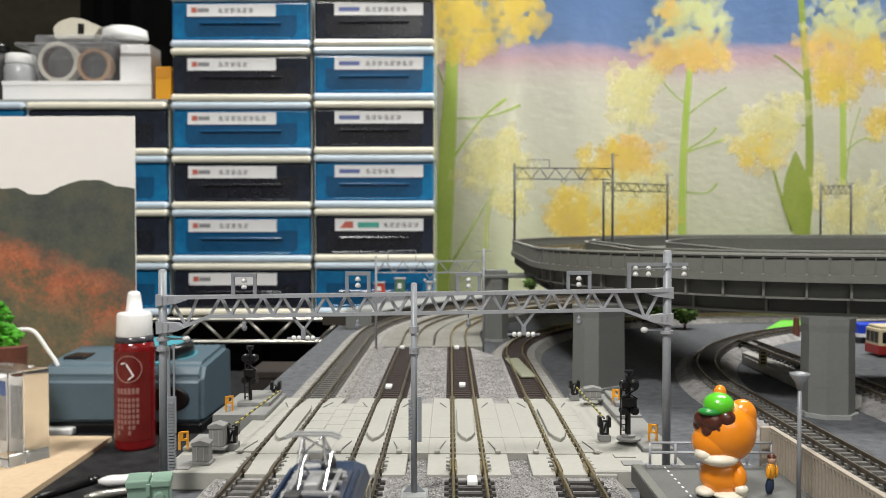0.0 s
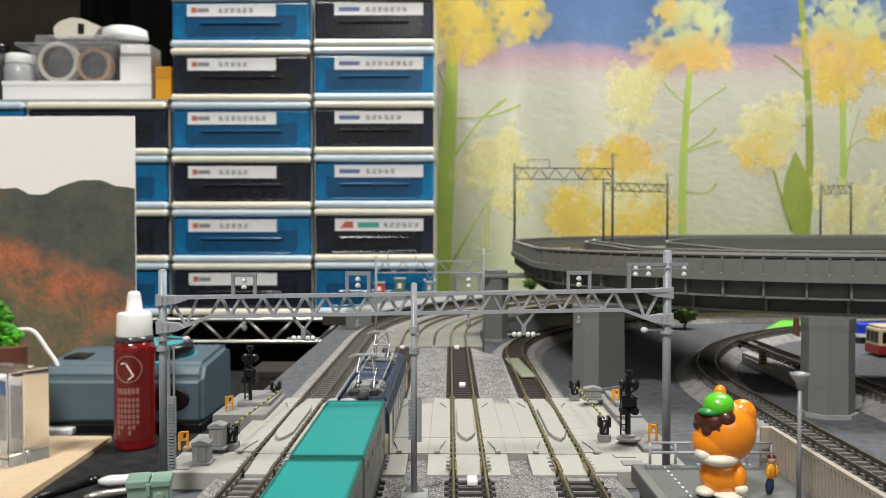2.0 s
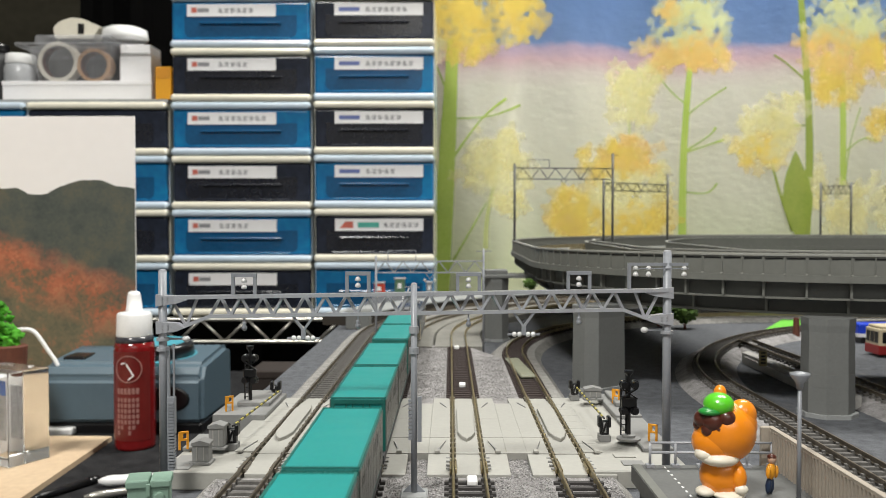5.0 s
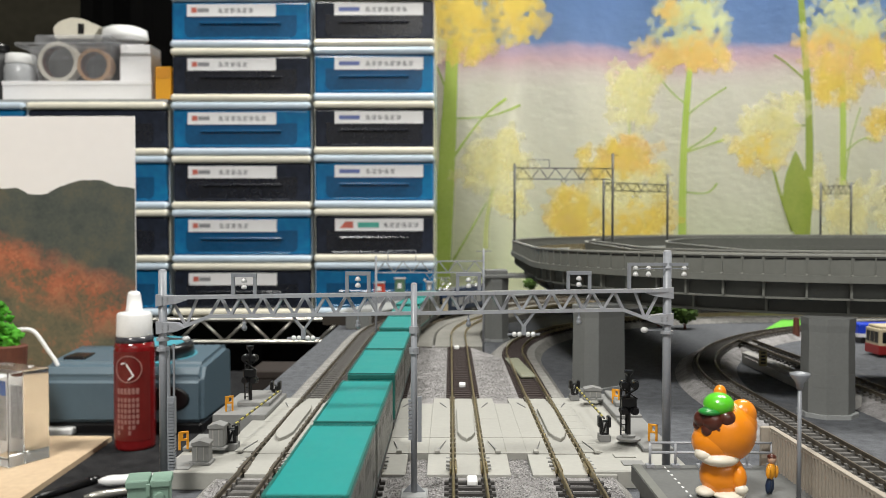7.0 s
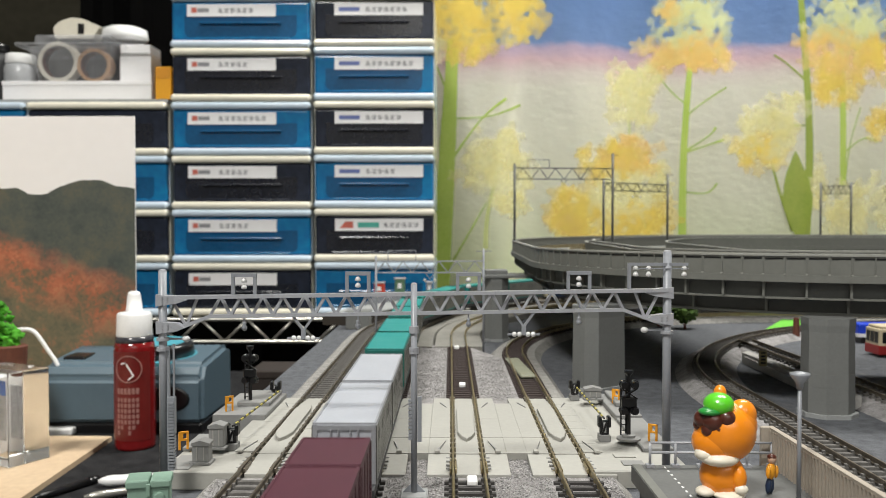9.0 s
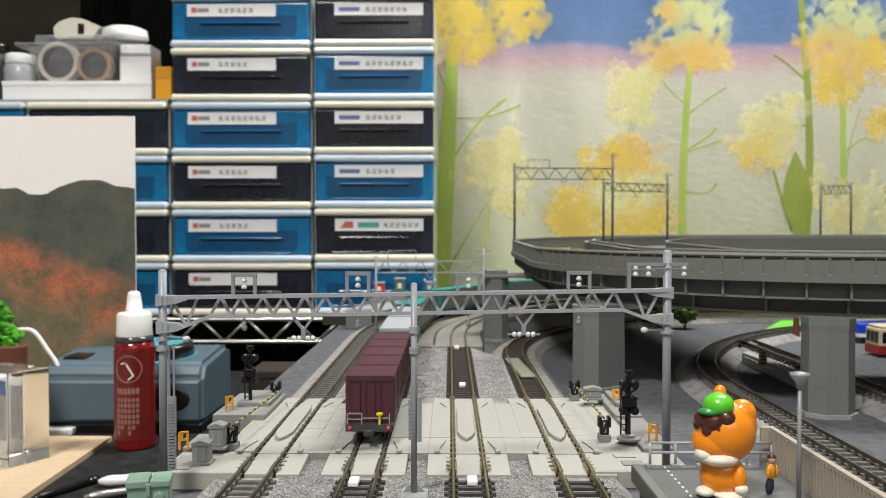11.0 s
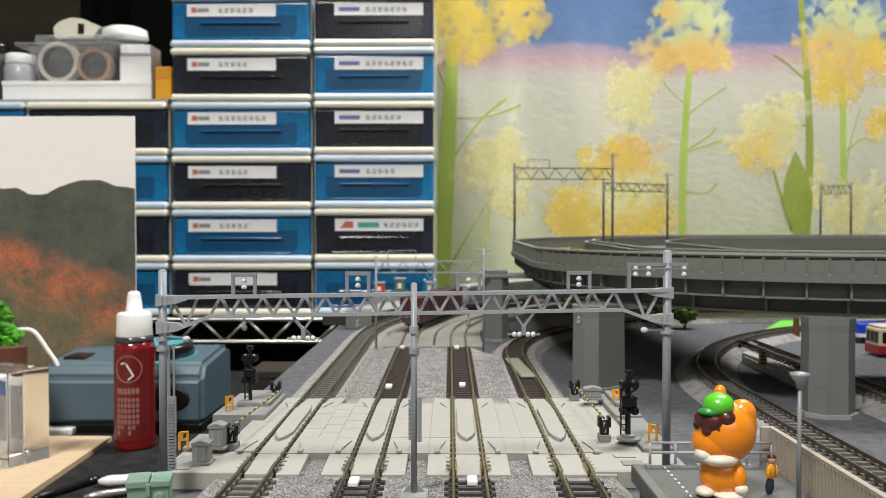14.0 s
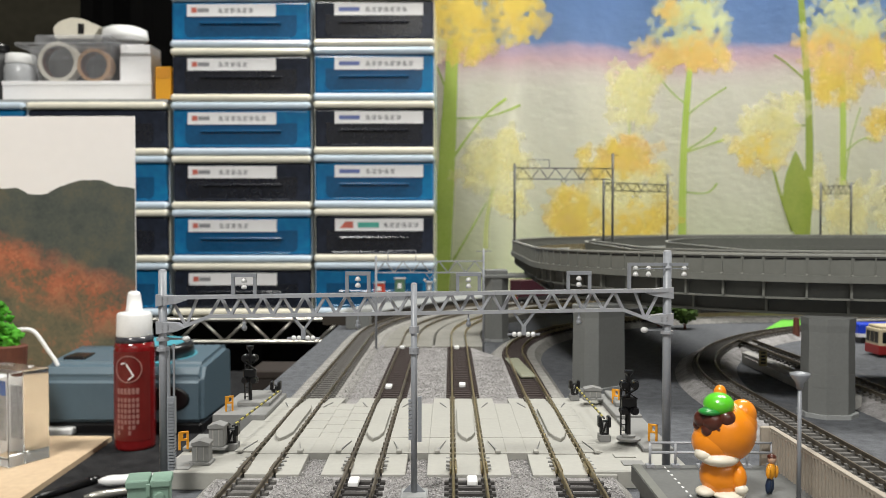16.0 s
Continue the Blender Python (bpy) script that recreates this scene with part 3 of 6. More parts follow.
def barrier(x, y, z, ang, length):
    """A crossing barrier: black drive, pale base, striped arm lying inwards."""
    t = thing("crossing_barrier", x, y, z, label="black crossing barrier drive with a yellow and black striped arm", category="crossing barrier", group="crossing barriers")
    slab("base", -2.0, 2.0, -2.4, 2.4, 0, 2.4, PLATE2, t, 0.2)
    bm = B()
    box(bm, -1.6, 1.6, -1.3, 1.3, 2.4, 7.2, 0.3)
    box(bm, -2.3, -1.0, -1.6, 1.6, 5.0, 8.8, 0.3)
    box(bm, 1.0, 2.3, -1.6, 1.6, 5.0, 8.8, 0.3)
    beam(bm, (-0.9, -1.5, 2.6), (0.6, -1.7, 7.0), 0.7)
    part("drive", bm, BLACK, t)
    slab("cover_plate", -0.5, 0.5, -1.75, -1.3, 3.2, 6.8, LGREY, t, 0.1)
    if length:
        d = Vector((math.cos(ang), math.sin(ang), 0.0))
        n = 20
        for i in range(n):
            a, b = Vector((0, 0, 8)) + d * (length * i / n), Vector((0, 0, 8)) + d * (length * (i + 1) / n)
            part("stripe", beam(B(), a, b, 0.5, 0.6), STRIPE if i % 2 else BLACK, t)


barrier(-74.6, 287, 5.9, math.radians(87), 62)
barrier(-76.5, 368, 5.85, 0, 0)
barrier(55.2, 300, 5.9, math.radians(91), 58)
barrier(55.2, 372, 5.9, 0, 0)


def crossing_signal(x, y, z):
    t = thing("crossing_signal", x, y, z, label="black crossing warning signal with paired lamps and cross board", category="signal", group="crossing signals")
    part("base", lathe(B(), [(4.2, 0), (4.2, 0.7), (2.4, 0.9), (2.4, 1.7), (0.9, 1.9)], 0, 0, 20), [PLATE2], t)
    part("mast", beam(B(), (0, 0, 1.5), (0, 0, 23.0), 1.6, 1.4, 8), BLACK, t)
    part("ladder", B_ladder(), BLACK, t)
    for zz, s in ((10.4, 1.0), (19.6, 1.0)):
        bm = B()
        beam(bm, (-3.2, 0, zz), (3.2, 0, zz), 0.7)
        for x1 in (-1.9, 1.9):
            m = Matrix.Translation((x1, -0.4, zz)) @ Matrix.Rotation(math.pi / 2, 4, "X")
            lathe(bm, [(1.6, -0.9), (1.6, 0.5), (1.3, 0.7), (1.2, 2.4)], 0, 0, 14, m)
            part("lamp", bm, BLACK, t)
            bm = B()
        bm.free()
    bm = B()
    for s in (-1, 1):
        beam(bm, (-2.9 * s, -0.9, 14.6), (2.9 * s, -0.9, 18.4), 1.5, 0.4)
    part("cross_board", bm, BLACK, t)
    part("speaker", lathe(B(), [(0.6, 22.6), (1.6, 23.6), (1.6, 24.6)], 0, 0, 12), BLACK, t)
    bm = B()
    box(bm, -2.6, 2.6, -1.6, 0.6, 11.6, 15.0, 0.3)
    part("direction_box", bm, BLACK, t)


def B_ladder():
    bm = B()
    for s in (-1, 1):
        beam(bm, (s * 0.9 - 1.6, 1.2, 1.4), (s * 0.9 - 1.6, 1.2, 20), 0.55)
    for i in range(9):
        beam(bm, (-2.5, 1.2, 3 + i * 2), (-0.7, 1.2, 3 + i * 2), 0.3)
    return bm


crossing_signal(-83.4, 349.9, 8.2)
crossing_signal(63.0, 295.7, 7.4)


def orange_frame(x, y, z, rz):
    t = thing("warning_frame", x, y, z, rz, label="small orange plastic obstacle frame on the crossing island", category="sign frame", group="orange frames")
    bm = B()
    for s in (-1, 1):
        box(bm, s * 1.35 - 0.35, s * 1.35 + 0.35, -0.35, 0.35, 0, 6.2, 0.1)
    for z0 in (5.5, 3.0):
        box(bm, -1.7, 1.7, -0.33, 0.33, z0, z0 + 0.7, 0.1)
    box(bm, -1.3, -0.2, -0.3, 0.3, 3.6, 5.6)
    part("frame", bm, ORANGE, t)


orange_frame(-89.5, 280.8, 7.4, 35)
orange_frame(-88.8, 336.8, 8.2, 35)
orange_frame(69.7, 352.3, 8.2, -35)
orange_frame(70.8, 292.6, 7.4, -35)

# white square sensors between the rails
for x, y in ((-28.8, 251.0), (6.8, 252.4), (-29.4, 403.9), (6.1, 408.6), (-30.4, 537.9), (4.4, 538.2)):
    t = thing("track_sensor", x, y, 4.9, label="small white square sensor cap between the rails", category="sensor", group="track sensors")
    part("cap", box(B(), -1.55, 1.55, -3.1, 3.1, 0, 1.6, 0.4, 2), WHITE, t)
    part("pin", box(B(), -0.5, 0.5, -0.8, 0.8, -0.6, 0.2), BLACK, t)
tt = thing("uncoupler_plate", 38.3, 459.0, 5.0, 4, label="olive grey uncoupling plate lying between the rails", category="track part")
part("plate", box(B(), -4.0, 4.0, -30, 30, 0.2, 1.6, 0.5), mat("olive_plate", (0.24, 0.245, 0.18), 0.6, vary=0.2, size=10), tt)
part("magnet", box(B(), -2.4, 2.4, -28, 28, 0, 0.3), BLACK, tt)


# ---- overhead line gantries ----
def pair_insulator(bm, x, y, z, s=1.0):
    for dz in (0, 2.0 * s):
        lathe(bm, [(0.35 * s, z + dz - 1.0 * s), (1.0 * s, z + dz - 0.7 * s), (0.8 * s, z + dz), (0.35 * s, z + dz + 0.6 * s)], x, y, 12)


def post(parent, x, y, z0, z1, d, rings=(), m=None):
    p = part("post", beam(B(), (x, y, z0), (x, y, z1), d, d, 14), m or STEEL, parent, smooth=True)
    bm = B()
    lathe(bm, [(d * 0.5, z1), (d * 0.42, z1 + 0.5), (d * 0.2, z1 + 0.7)], x, y, 14)
    for z in rings:
        lathe(bm, [(d * 0.75, z - 0.5), (d * 0.75, z + 0.5)], x, y, 14)
    part("band", bm, m or TRUSS, p)
    return p


def truss(parent, p, q, depth, bays, chord=1.05, web=0.8, ends=True, m=None):
    """A flat zigzag truss between two top points p and q; ends: the bottom chord drops to the posts."""
    p, q = Vector(p), Vector(q)
    at = lambda u, dz=0.0: p.lerp(q, u) - Vector((0, 0, dz))
    side = Vector((q - p).cross(Vector((0, 0, 1)))).normalized() * 1.3
    for k in (-1, 1):
        part("top_chord", beam(B(), at(0) + side * k, at(1) + side * k, chord, chord), m or TRUSS, parent)
    a, b = (0.09, 0.91) if ends else (0.0, 1.0)
    part("bottom_chord", beam(B(), at(a, depth), at(b, depth), chord * 1.3, chord), m or TRUSS, parent)
    if ends:
        part("bottom_chord", beam(B(), at(0.0, depth * 1.9), at(a, depth), chord * 1.3, chord), m or TRUSS, parent)
        part("bottom_chord", beam(B(), at(b, depth), at(1.0, depth * 1.9), chord * 1.3, chord), m or TRUSS, parent)
    for i in range(bays):
        for j in (0, 1):
            u0, u1 = a + (b - a) * (i + 0.5 * j) / bays, a + (b - a) * (i + 0.5 * (j + 1)) / bays
            s = side * (1 if i % 2 else -1)
            part("diagonal", beam(B(), at(u0, depth if j == 0 else 0) + (s if j else s * 0), at(u1, 0 if j == 0 else depth) + (s if j == 0 else s * 0), web, web), m or TRUSS, parent)
    if ends:
        for u0, u1, u2 in ((0.015, 0.045, a), (0.985, 0.955, b)):
            part("diagonal", beam(B(), at(u0), at(u1, depth * 1.5), web, web), m or TRUSS, parent)
            part("diagonal", beam(B(), at(u1, depth * 1.5), at((u1 + u2) / 2, 0), web, web), m or TRUSS, parent)


GL, GR = Vector((-86.3, 252, 61.0)), Vector((67.6, 262, 62.6))
gan = thing("catenary_gantry", 0, 0, 0, label="grey lattice catenary gantry spanning four tracks on three posts", category="catenary gantry", group="catenary gantries")
post(gan, GL.x, GL.y, 5.9, 68.8, 2.5, (48.5, 45.5))
post(gan, GR.x, GR.y, 5.9, 74.4, 2.6, (49.5,))
mid = GL.lerp(GR, 0.497)
PMX, PMY = (mid.x - 1.0) * 0.958, 243.0
post(gan, PMX, PMY, 0.2, 65.4, 1.85, (53.0, 52.0, 46.8, 46.0))
part("post_foot", box(B(), PMX - 4.0, PMX + 4.0, PMY - 5, PMY + 4, 3.8, 5.2, 0.5), FOOT, gan, "pale grey foot plate")
bm = B()
for s in (-1, 1):
    prism(bm, [(0, 5.1), (3.4, 5.1), (0, 8.6)], -0.3, 0.3, Matrix.Translation((PMX, PMY, 0)) @ Matrix(((s, 0, 0, 0), (0, 0, 1, 0), (0, 1, 0, 0), (0, 0, 0, 1))))
part("foot_gusset", bm, STEEL, gan)
bm = B()
for i in range(11):
    box(bm, PMX - 1.6, PMX - 0.6, PMY - 0.8, PMY + 0.8, 20.5 + i * 1.1, 21.2 + i * 1.1)
box(bm, PMX + 1.0, PMX + 2.2, PMY - 0.8, PMY + 0.8, 20, 33)
part("switch_box", bm, STEEL, gan, "ribbed grey switch box")
truss(gan, GL, GR, 5.9, 20)
for end, s in ((GL, 1), (GR, -1)):
    for dz, h in ((-0.8, 3.6), (-9.0, 3.8)):
        bm = B()
        prism(bm, [(s * -1.6, 0), (s * 4.6, 0.9), (s * 7.0, h * 0.5), (s * 4.6, h - 0.6), (s * -1.6, h)][::s], -1.7, 1.7, Matrix.Translation((end.x, end.y, end.z + dz - h * 0.5)) @ Matrix(((1, 0, 0, 0), (0, 0, 1, 0), (0, 1, 0, 0), (0, 0, 0, 1))))
        gp = part("gusset_plate", bm, TRUSS, gan, "riveted grey gusset plate")
        bm = B()
        for i in range(3):
            for j in range(2):
                box(bm, end.x + s * (0.4 + 1.6 * j) - 0.2, end.x + s * (0.4 + 1.6 * j) + 0.2, end.y - 1.95, end.y - 1.6, end.z + dz - 1.1 + i - 0.2, end.z + dz - 1.1 + i + 0.2)
        part("rivet", bm, TRUSS, gp)


def hoop(parent, u, w, h):
    c = GL.lerp(GR, u)
    bm = B()
    for s in (-1, 1):
        beam(bm, (c.x + s * w / 2, c.y, c.z), (c.x + s * w / 2, c.y, c.z + h), 1.0, 1.0)
    box(bm, c.x - w / 2 - 0.5, c.x + w / 2 + 0.5, c.y - 0.65, c.y + 0.65, c.z + h - 0.4, c.z + h + 0.7)
    hp = part("feeder_hoop", bm, STEEL, parent)
    bm = B()
    pair_insulator(bm, c.x, c.y, c.z + h - 3.2, 0.95)
    part("insulator", bm, INSUL, hp, "white insulator", True)


for u in (0.157, 0.379, 0.598, 0.820):
    hoop(gan, u, 6.6, 6.3 if u < 0.5 else 5.6)
c = GL.lerp(GR, 0.922)
bm = B()
beam(bm, (c.x, c.y, c.z), (c.x, c.y, c.z + 8.2), 1.1)
beam(bm, (c.x - 0.5, c.y, c.z + 8.2), (GR.x + 6.2, c.y, c.z + 8.2), 0.9)
beam(bm, (c.x + 2, c.y - 0.6, c.z + 6.9), (GR.x + 6.2, c.y - 0.6, c.z + 6.9), 0.3)
arm = part("feeder_arm", bm, STEEL, gan)
for dx in (-10.0, -6.0, 5.0):
    bm = B()
    pair_insulator(bm, GR.x + dx, c.y, c.z + 5.4, 0.95)
    part("insulator", bm, INSUL, arm, "white insulator", True)
for u, wide in ((0.272, 1), (0.709, 1)):
    c = GL.lerp(GR, u)
    bm = B()
    for s in (-1, 1):
        beam(bm, (c.x + s * 3.4, c.y, c.z - 5.9), (c.x, c.y, c.z - 10.6), 0.7)
    beam(bm, (c.x, c.y, c.z - 10.2), (c.x, c.y, c.z - 13.2), 1.3)
    beam(bm, (c.x - 5.0, c.y, c.z - 13.0), (c.x + 5.0, c.y, c.z - 13.0), 0.6)
    dr = part("drop_bracket", bm, STEEL, gan)
    for s in (-1, 1):
        m = Matrix.Translation((c.x + s * 2.1, c.y, c.z - 13.0)) @ Matrix.Rotation(math.pi / 2, 4, "Y")
        bm = B()
        for k in (-0.8, 0.8):
            lathe(bm, [(0.4, k - 0.7), (0.8, k - 0.4), (0.8, k + 0.3), (0.4, k + 0.7)], 0, 0, 12, m)
        part("insulator", bm, INSUL, dr, "white insulator", True)
for u in (0.157, 0.379, 0.598, 0.820):
    c = GL.lerp(GR, u)
    hg = part("hanger", beam(B(), (c.x, c.y, c.z - 6.0), (c.x, c.y, c.z - 9.6), 0.5), STEEL, gan)
    bm = B()
    lathe(bm, [(0.3, c.z - 10.4), (0.85, c.z - 9.9), (0.85, c.z - 9.2), (0.4, c.z - 8.6), (0.7, c.z - 8.2), (0.3, c.z - 7.8)], c.x, c.y, 12)
    part("insulator", bm, STEEL, hg, smooth=True)
for x, s, end in ((GL.x, 1, GL), (GR.x, -1, GR)):
    bm = B()
    beam(bm, (end.x, end.y, end.z - 12.4), (end.x + s * 7.5, end.y, end.z - 12.4), 0.6)
    ar = part("side_arm", bm, STEEL, gan)
    bm = B()
    lathe(bm, [(0.4, -1.1), (0.9, -0.5), (0.9, 0.5), (0.4, 1.1)], 0, 0, 12, Matrix.Translation((end.x + s * 7.0, end.y, end.z - 12.4)) @ Matrix.Rotation(math.pi / 2, 4, "Y"))
    part("insulator", bm, INSUL, ar, "white insulator", True)
bm = B()
for i in range(22):
    box(bm, GL.x + 1.7, GL.x + 3.4, GL.y - 1.2, GL.y + 1.2, 9.0 + i * 0.95, 9.6 + i * 0.95)
beam(bm, (GL.x + 1.6, GL.y, 8), (GL.x + 1.6, GL.y, 45), 0.8)
beam(bm, (GL.x + 3.2, GL.y, 30), (GL.x + 3.2, GL.y, 47), 0.5)
box(bm, GL.x + 1.3, GL.x + 3.6, GL.y - 0.9, GL.y + 0.9, 20, 31)
part("tension_weight", bm, STEEL, gan, "stacked balance weights with rod")


def small_gantry(p, q, z0, z1, depth, bays, up=0.0, hooped=True, d=1.5, material=None):
    t = thing("catenary_gantry", 0, 0, 0, label="thin grey catenary gantry over two tracks", category="catenary gantry", group="catenary gantries")
    for x, y in (p, q):
        post(t, x, y, z0, z1 + (up if (x, y) == q else 3), d, (), material)
    truss(t, (p[0], p[1], z1), (q[0], q[1], z1), depth, bays, 0.75, 0.6, False, material)
    m = (Vector(p) + Vector(q)) / 2
    if hooped:
        h = Vector(p).lerp(Vector(q), 0.24)
        g = Vector(q) - Vector(p)
        e = g.normalized() * 9
        bm = B()
        for k in (-1, 1):
            beam(bm, (h.x + e.x * k, h.y + e.y * k, z1), (h.x + e.x * k, h.y + e.y * k, z1 + 7), 0.5)
        beam(bm, (h.x - e.x, h.y - e.y, z1 + 7), (h.x + e.x, h.y + e.y, z1 + 7), 0.5)
        part("feeder_hoop", bm, material or STEEL, t)
    bm = B()
    for k in (-1, 1):
        beam(bm, (m.x + k * 3, m.y, z1 - depth), (m.x, m.y, z1 - depth - 4.5), 0.5)
    part("drop_bracket", bm, material or STEEL, t)
    bm = B()
    for k in (-1, 1):
        lathe(bm, [(0.4, 0), (0.9, 0.6), (0.9, 1.6), (0.4, 2.2)], m.x + k * 3.2, m.y - 0.5, 10, Matrix.Translation((0, 0, z1 - depth - 6)))
    part("insulator", bm, INSUL, t, "white insulators", True)
    bm = B()
    beam(bm, (q[0] - 5, q[1], z1 + up - 1), (q[0] + 5, q[1], z1 + up - 1), 0.5)
    part("feeder_arm", bm, material or STEEL, t)
    return t


small_gantry((-47.8, 545), (22.0, 548), 0.1, 60.6, 7.4, 6, 7.5)

# ---- curved viaduct ----
VC, VR = (224.0, 527.0), 172.0


def via_line(offset):
    """The viaduct's outer edge moved inwards by offset: near arm from the east, round the west end, far arm to the east."""
    r = VR - offset
    pts = [(1050.0, VC[1] - r, math.pi, 0.0)]
    for i in range(25):
        a = math.pi * 0.5 * i / 24
        pts.append((VC[0] - r * math.sin(a), VC[1] - r * math.cos(a), math.pi - a, 0.0))
    for i in range(25):
        a = math.pi * 0.5 * i / 24
        pts.append((VC[0] - r * math.cos(a), 690 + r * math.sin(a), math.pi / 2 - a, 1.5 + 3.5 * i / 24))
    pts.append((1050.0, 690 + r, 0.0, 6.0))
    return pts


via = thing("railway_viaduct", 0, 0, 0, label="dark grey curved model railway viaduct with parapets on piers", category="viaduct")


def via_part(name, profile, material, offset=0.0, label=""):
    # offsets run inwards, to the right of this line
    return part(name, sweep(B(), via_line(0), [(-o - offset, z) for o, z in profile]), material, via, label)


TOP = 69.6
for off in (0.0, 66.0):
    via_part("parapet", [(off, 61.2), (off, TOP), (off + 1.6, TOP), (off + 1.6, 61.2)], VIA, label="panelled grey parapet")
    via_part("coping", [(off - 0.5, TOP), (off - 0.5, TOP + 0.9), (off + 2.0, TOP + 0.9), (off + 2.0, TOP)], EDGE_HILITE)
    via_part("parapet", [(off + 60.0, 61.2), (off + 60.0, TOP - 1), (off + 61.4, TOP - 1), (off + 61.4, 61.2)], VIA)
    via_part("coping", [(off + 59.6, TOP - 1), (off + 59.6, TOP - 0.3), (off + 61.8, TOP - 0.3), (off + 61.8, TOP - 1)], EDGE_HILITE)
    via_part("deck", [(off - 1.4, 58.2), (off - 1.4, 61.3), (off + 62.8, 61.3), (off + 62.8, 58.2)], VIA)
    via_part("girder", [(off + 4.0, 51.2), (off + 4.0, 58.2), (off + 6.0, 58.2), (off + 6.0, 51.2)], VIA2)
    via_part("girder_flange", [(off + 2.4, 50.4), (off + 2.4, 51.3), (off + 8.0, 51.3), (off + 8.0, 50.4)], VIA)
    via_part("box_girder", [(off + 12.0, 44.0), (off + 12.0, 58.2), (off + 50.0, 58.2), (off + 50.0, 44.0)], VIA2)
    via_part("girder_flange", [(off + 9.5, 43.0), (off + 9.5, 44.1), (off + 52.5, 44.1), (off + 52.5, 43.0)], VIA)
# posts, studs and stiffeners along the outer face
random.seed(2)
ln = via_line(0)
fine = []
for (x0, y0, a0, u0), (x1, y1, a1, u1) in zip(ln, ln[1:]):
    n = max(1, int(math.hypot(x1 - x0, y1 - y0) / 2))
    for i in range(n):
        k = i / n
        fine.append((x0 + (x1 - x0) * k, y0 + (y1 - y0) * k, a0 + (a1 - a0) * k, u0 + (u1 - u0) * k))
dist, last = 0.0, None
marks = []
for p in fine:
    if last:
        dist += math.hypot(p[0] - last[0], p[1] - last[1])
    last = p
    marks.append((dist, p))


def box_mesh(name, bm, material):
    ob = part(name, bm, material)
    me = ob.data
    bpy.data.objects.remove(ob)
    return me


STUD = box_mesh("stud", box(B(), -0.45, 0.45, -0.3, 1.1, 61.2, 61.9, 0.12), EDGE_HILITE)
RIBV = box_mesh("parapet_rib", box(B(), -0.25, 0.25, -0.1, 0.5, 62.0, 69.4), VIA)
SLOT = box_mesh("slot", box(B(), 0.6, 8.2, -0.1, 0.12, 68.2, 68.9), BLACK)
STIFF = box_mesh("stiffener", box(B(), -0.5, 0.5, -4.0, -1.4, 51.3, 58.2), VIA)
STIFF2 = box_mesh("stiffener", box(B(), -0.6, 0.6, -12.0, -9.8, 44.1, 58.2), VIA)
nxt = 0.0
k = 0
for dd, (x, y, a, u) in marks:
    if dd >= nxt and 500 < dd < 1400:
        m = pose(x * M, y * M, u * M, 0, 0, math.degrees(a))
        for name, me, every in (("stud", STUD, 1), ("parapet_rib", RIBV, 1), ("slot", SLOT, 1), ("stiffener", STIFF, 2), ("stiffener", STIFF2, 4)):
            if k % every == 0:
                shared(name, me, via, m)
        k += 1
        nxt = max(nxt + 8.8, dd - 3)
# track rails on the two decks
for off in (14.0, 23.6, 47.0, 56.6):
    via_part("rail", [(off - 0.4, 61.3), (off - 0.4, 63.6), (off + 0.4, 63.6), (off + 0.4, 61.3)], RAIL)


def pier(x, y, rz, w, d, h, cap):
    t = thing("viaduct_pier", x, y, 0, rz, label="grey octagonal concrete viaduct pier on a pale footing", category="pier", group="viaduct piers")
    c = min(w, d) * 0.28
    pts = lambda k: [((-w / 2 + c) * k, -d / 2 * k), ((w / 2 - c) * k, -d / 2 * k), (w / 2 * k, (-d / 2 + c) * k), (w / 2 * k, (d / 2 - c) * k),
                     ((w / 2 - c) * k, d / 2 * k), ((-w / 2 + c) * k, d / 2 * k), (-w / 2 * k, (d / 2 - c) * k), (-w / 2 * k, (-d / 2 + c) * k)]
    part("footing", prism(B(), pts(1.14), 0, 1.8), FOOT, t, "pale footing")
    n = 6
    for i in range(n):
        z0, z1 = 1.2 + (h - 7.2) * i / n, 1.2 + (h - 7.2) * (i + 1) / n - 0.2
        part("pier_course", prism(B(), pts(1.0 - 0.006 * i), z0, z1 + 0.2 * (i == n - 1)), PIER, t)
        if i < n - 1:
            part("joint", prism(B(), pts(0.99 - 0.006 * i), z1, z1 + 0.2), PIER, t)
    bm = B()
    lo = [bm.verts.new((px, py, h - 6.0)) for px, py in pts(0.97)]
    hi = [bm.verts.new((px, py, h - 3.0)) for px, py in pts(cap)]
    tp = [bm.verts.new((px, py, h)) for px, py in pts(cap)]
    for r0, r1 in ((lo, hi), (hi, tp)):
        for i in range(8):
            bm.faces.new((r0[i], r0[(i + 1) % 8], r1[(i + 1) % 8], r1[i]))
    bm.faces.new(lo[::-1])
    bm.faces.new(tp)
    part("cap", bm, PIER, t)


pier(76.5, 432, 38, 30, 18, 43.0, 1.0)
pier(166.0, 370, 0, 20.5, 20, 43.0, 1.0)
pier(330, 384, 0, 22, 20, 43.0, 1.1)
pier(34.0, 620, 0, 17.5, 26, 46, 1.0)
slabp = thing("pier_crossbeam", 34, 620, 46, label="grey crossbeam on the pier under the viaduct end", category="beam")
part("beam", box(B(), -10.5, 28, -14, 14, 0, 2.4, 0.3), PIER, slabp)
part("pad", box(B(), -8, 8, -10, 10, 2.4, 5.5, 0.3), PIER, slabp)

small_gantry((53.2, 692), (135.0, 700), 60.0, 131.4, 9.0, 6, 12.0, True, 2.0, STEEL_D)
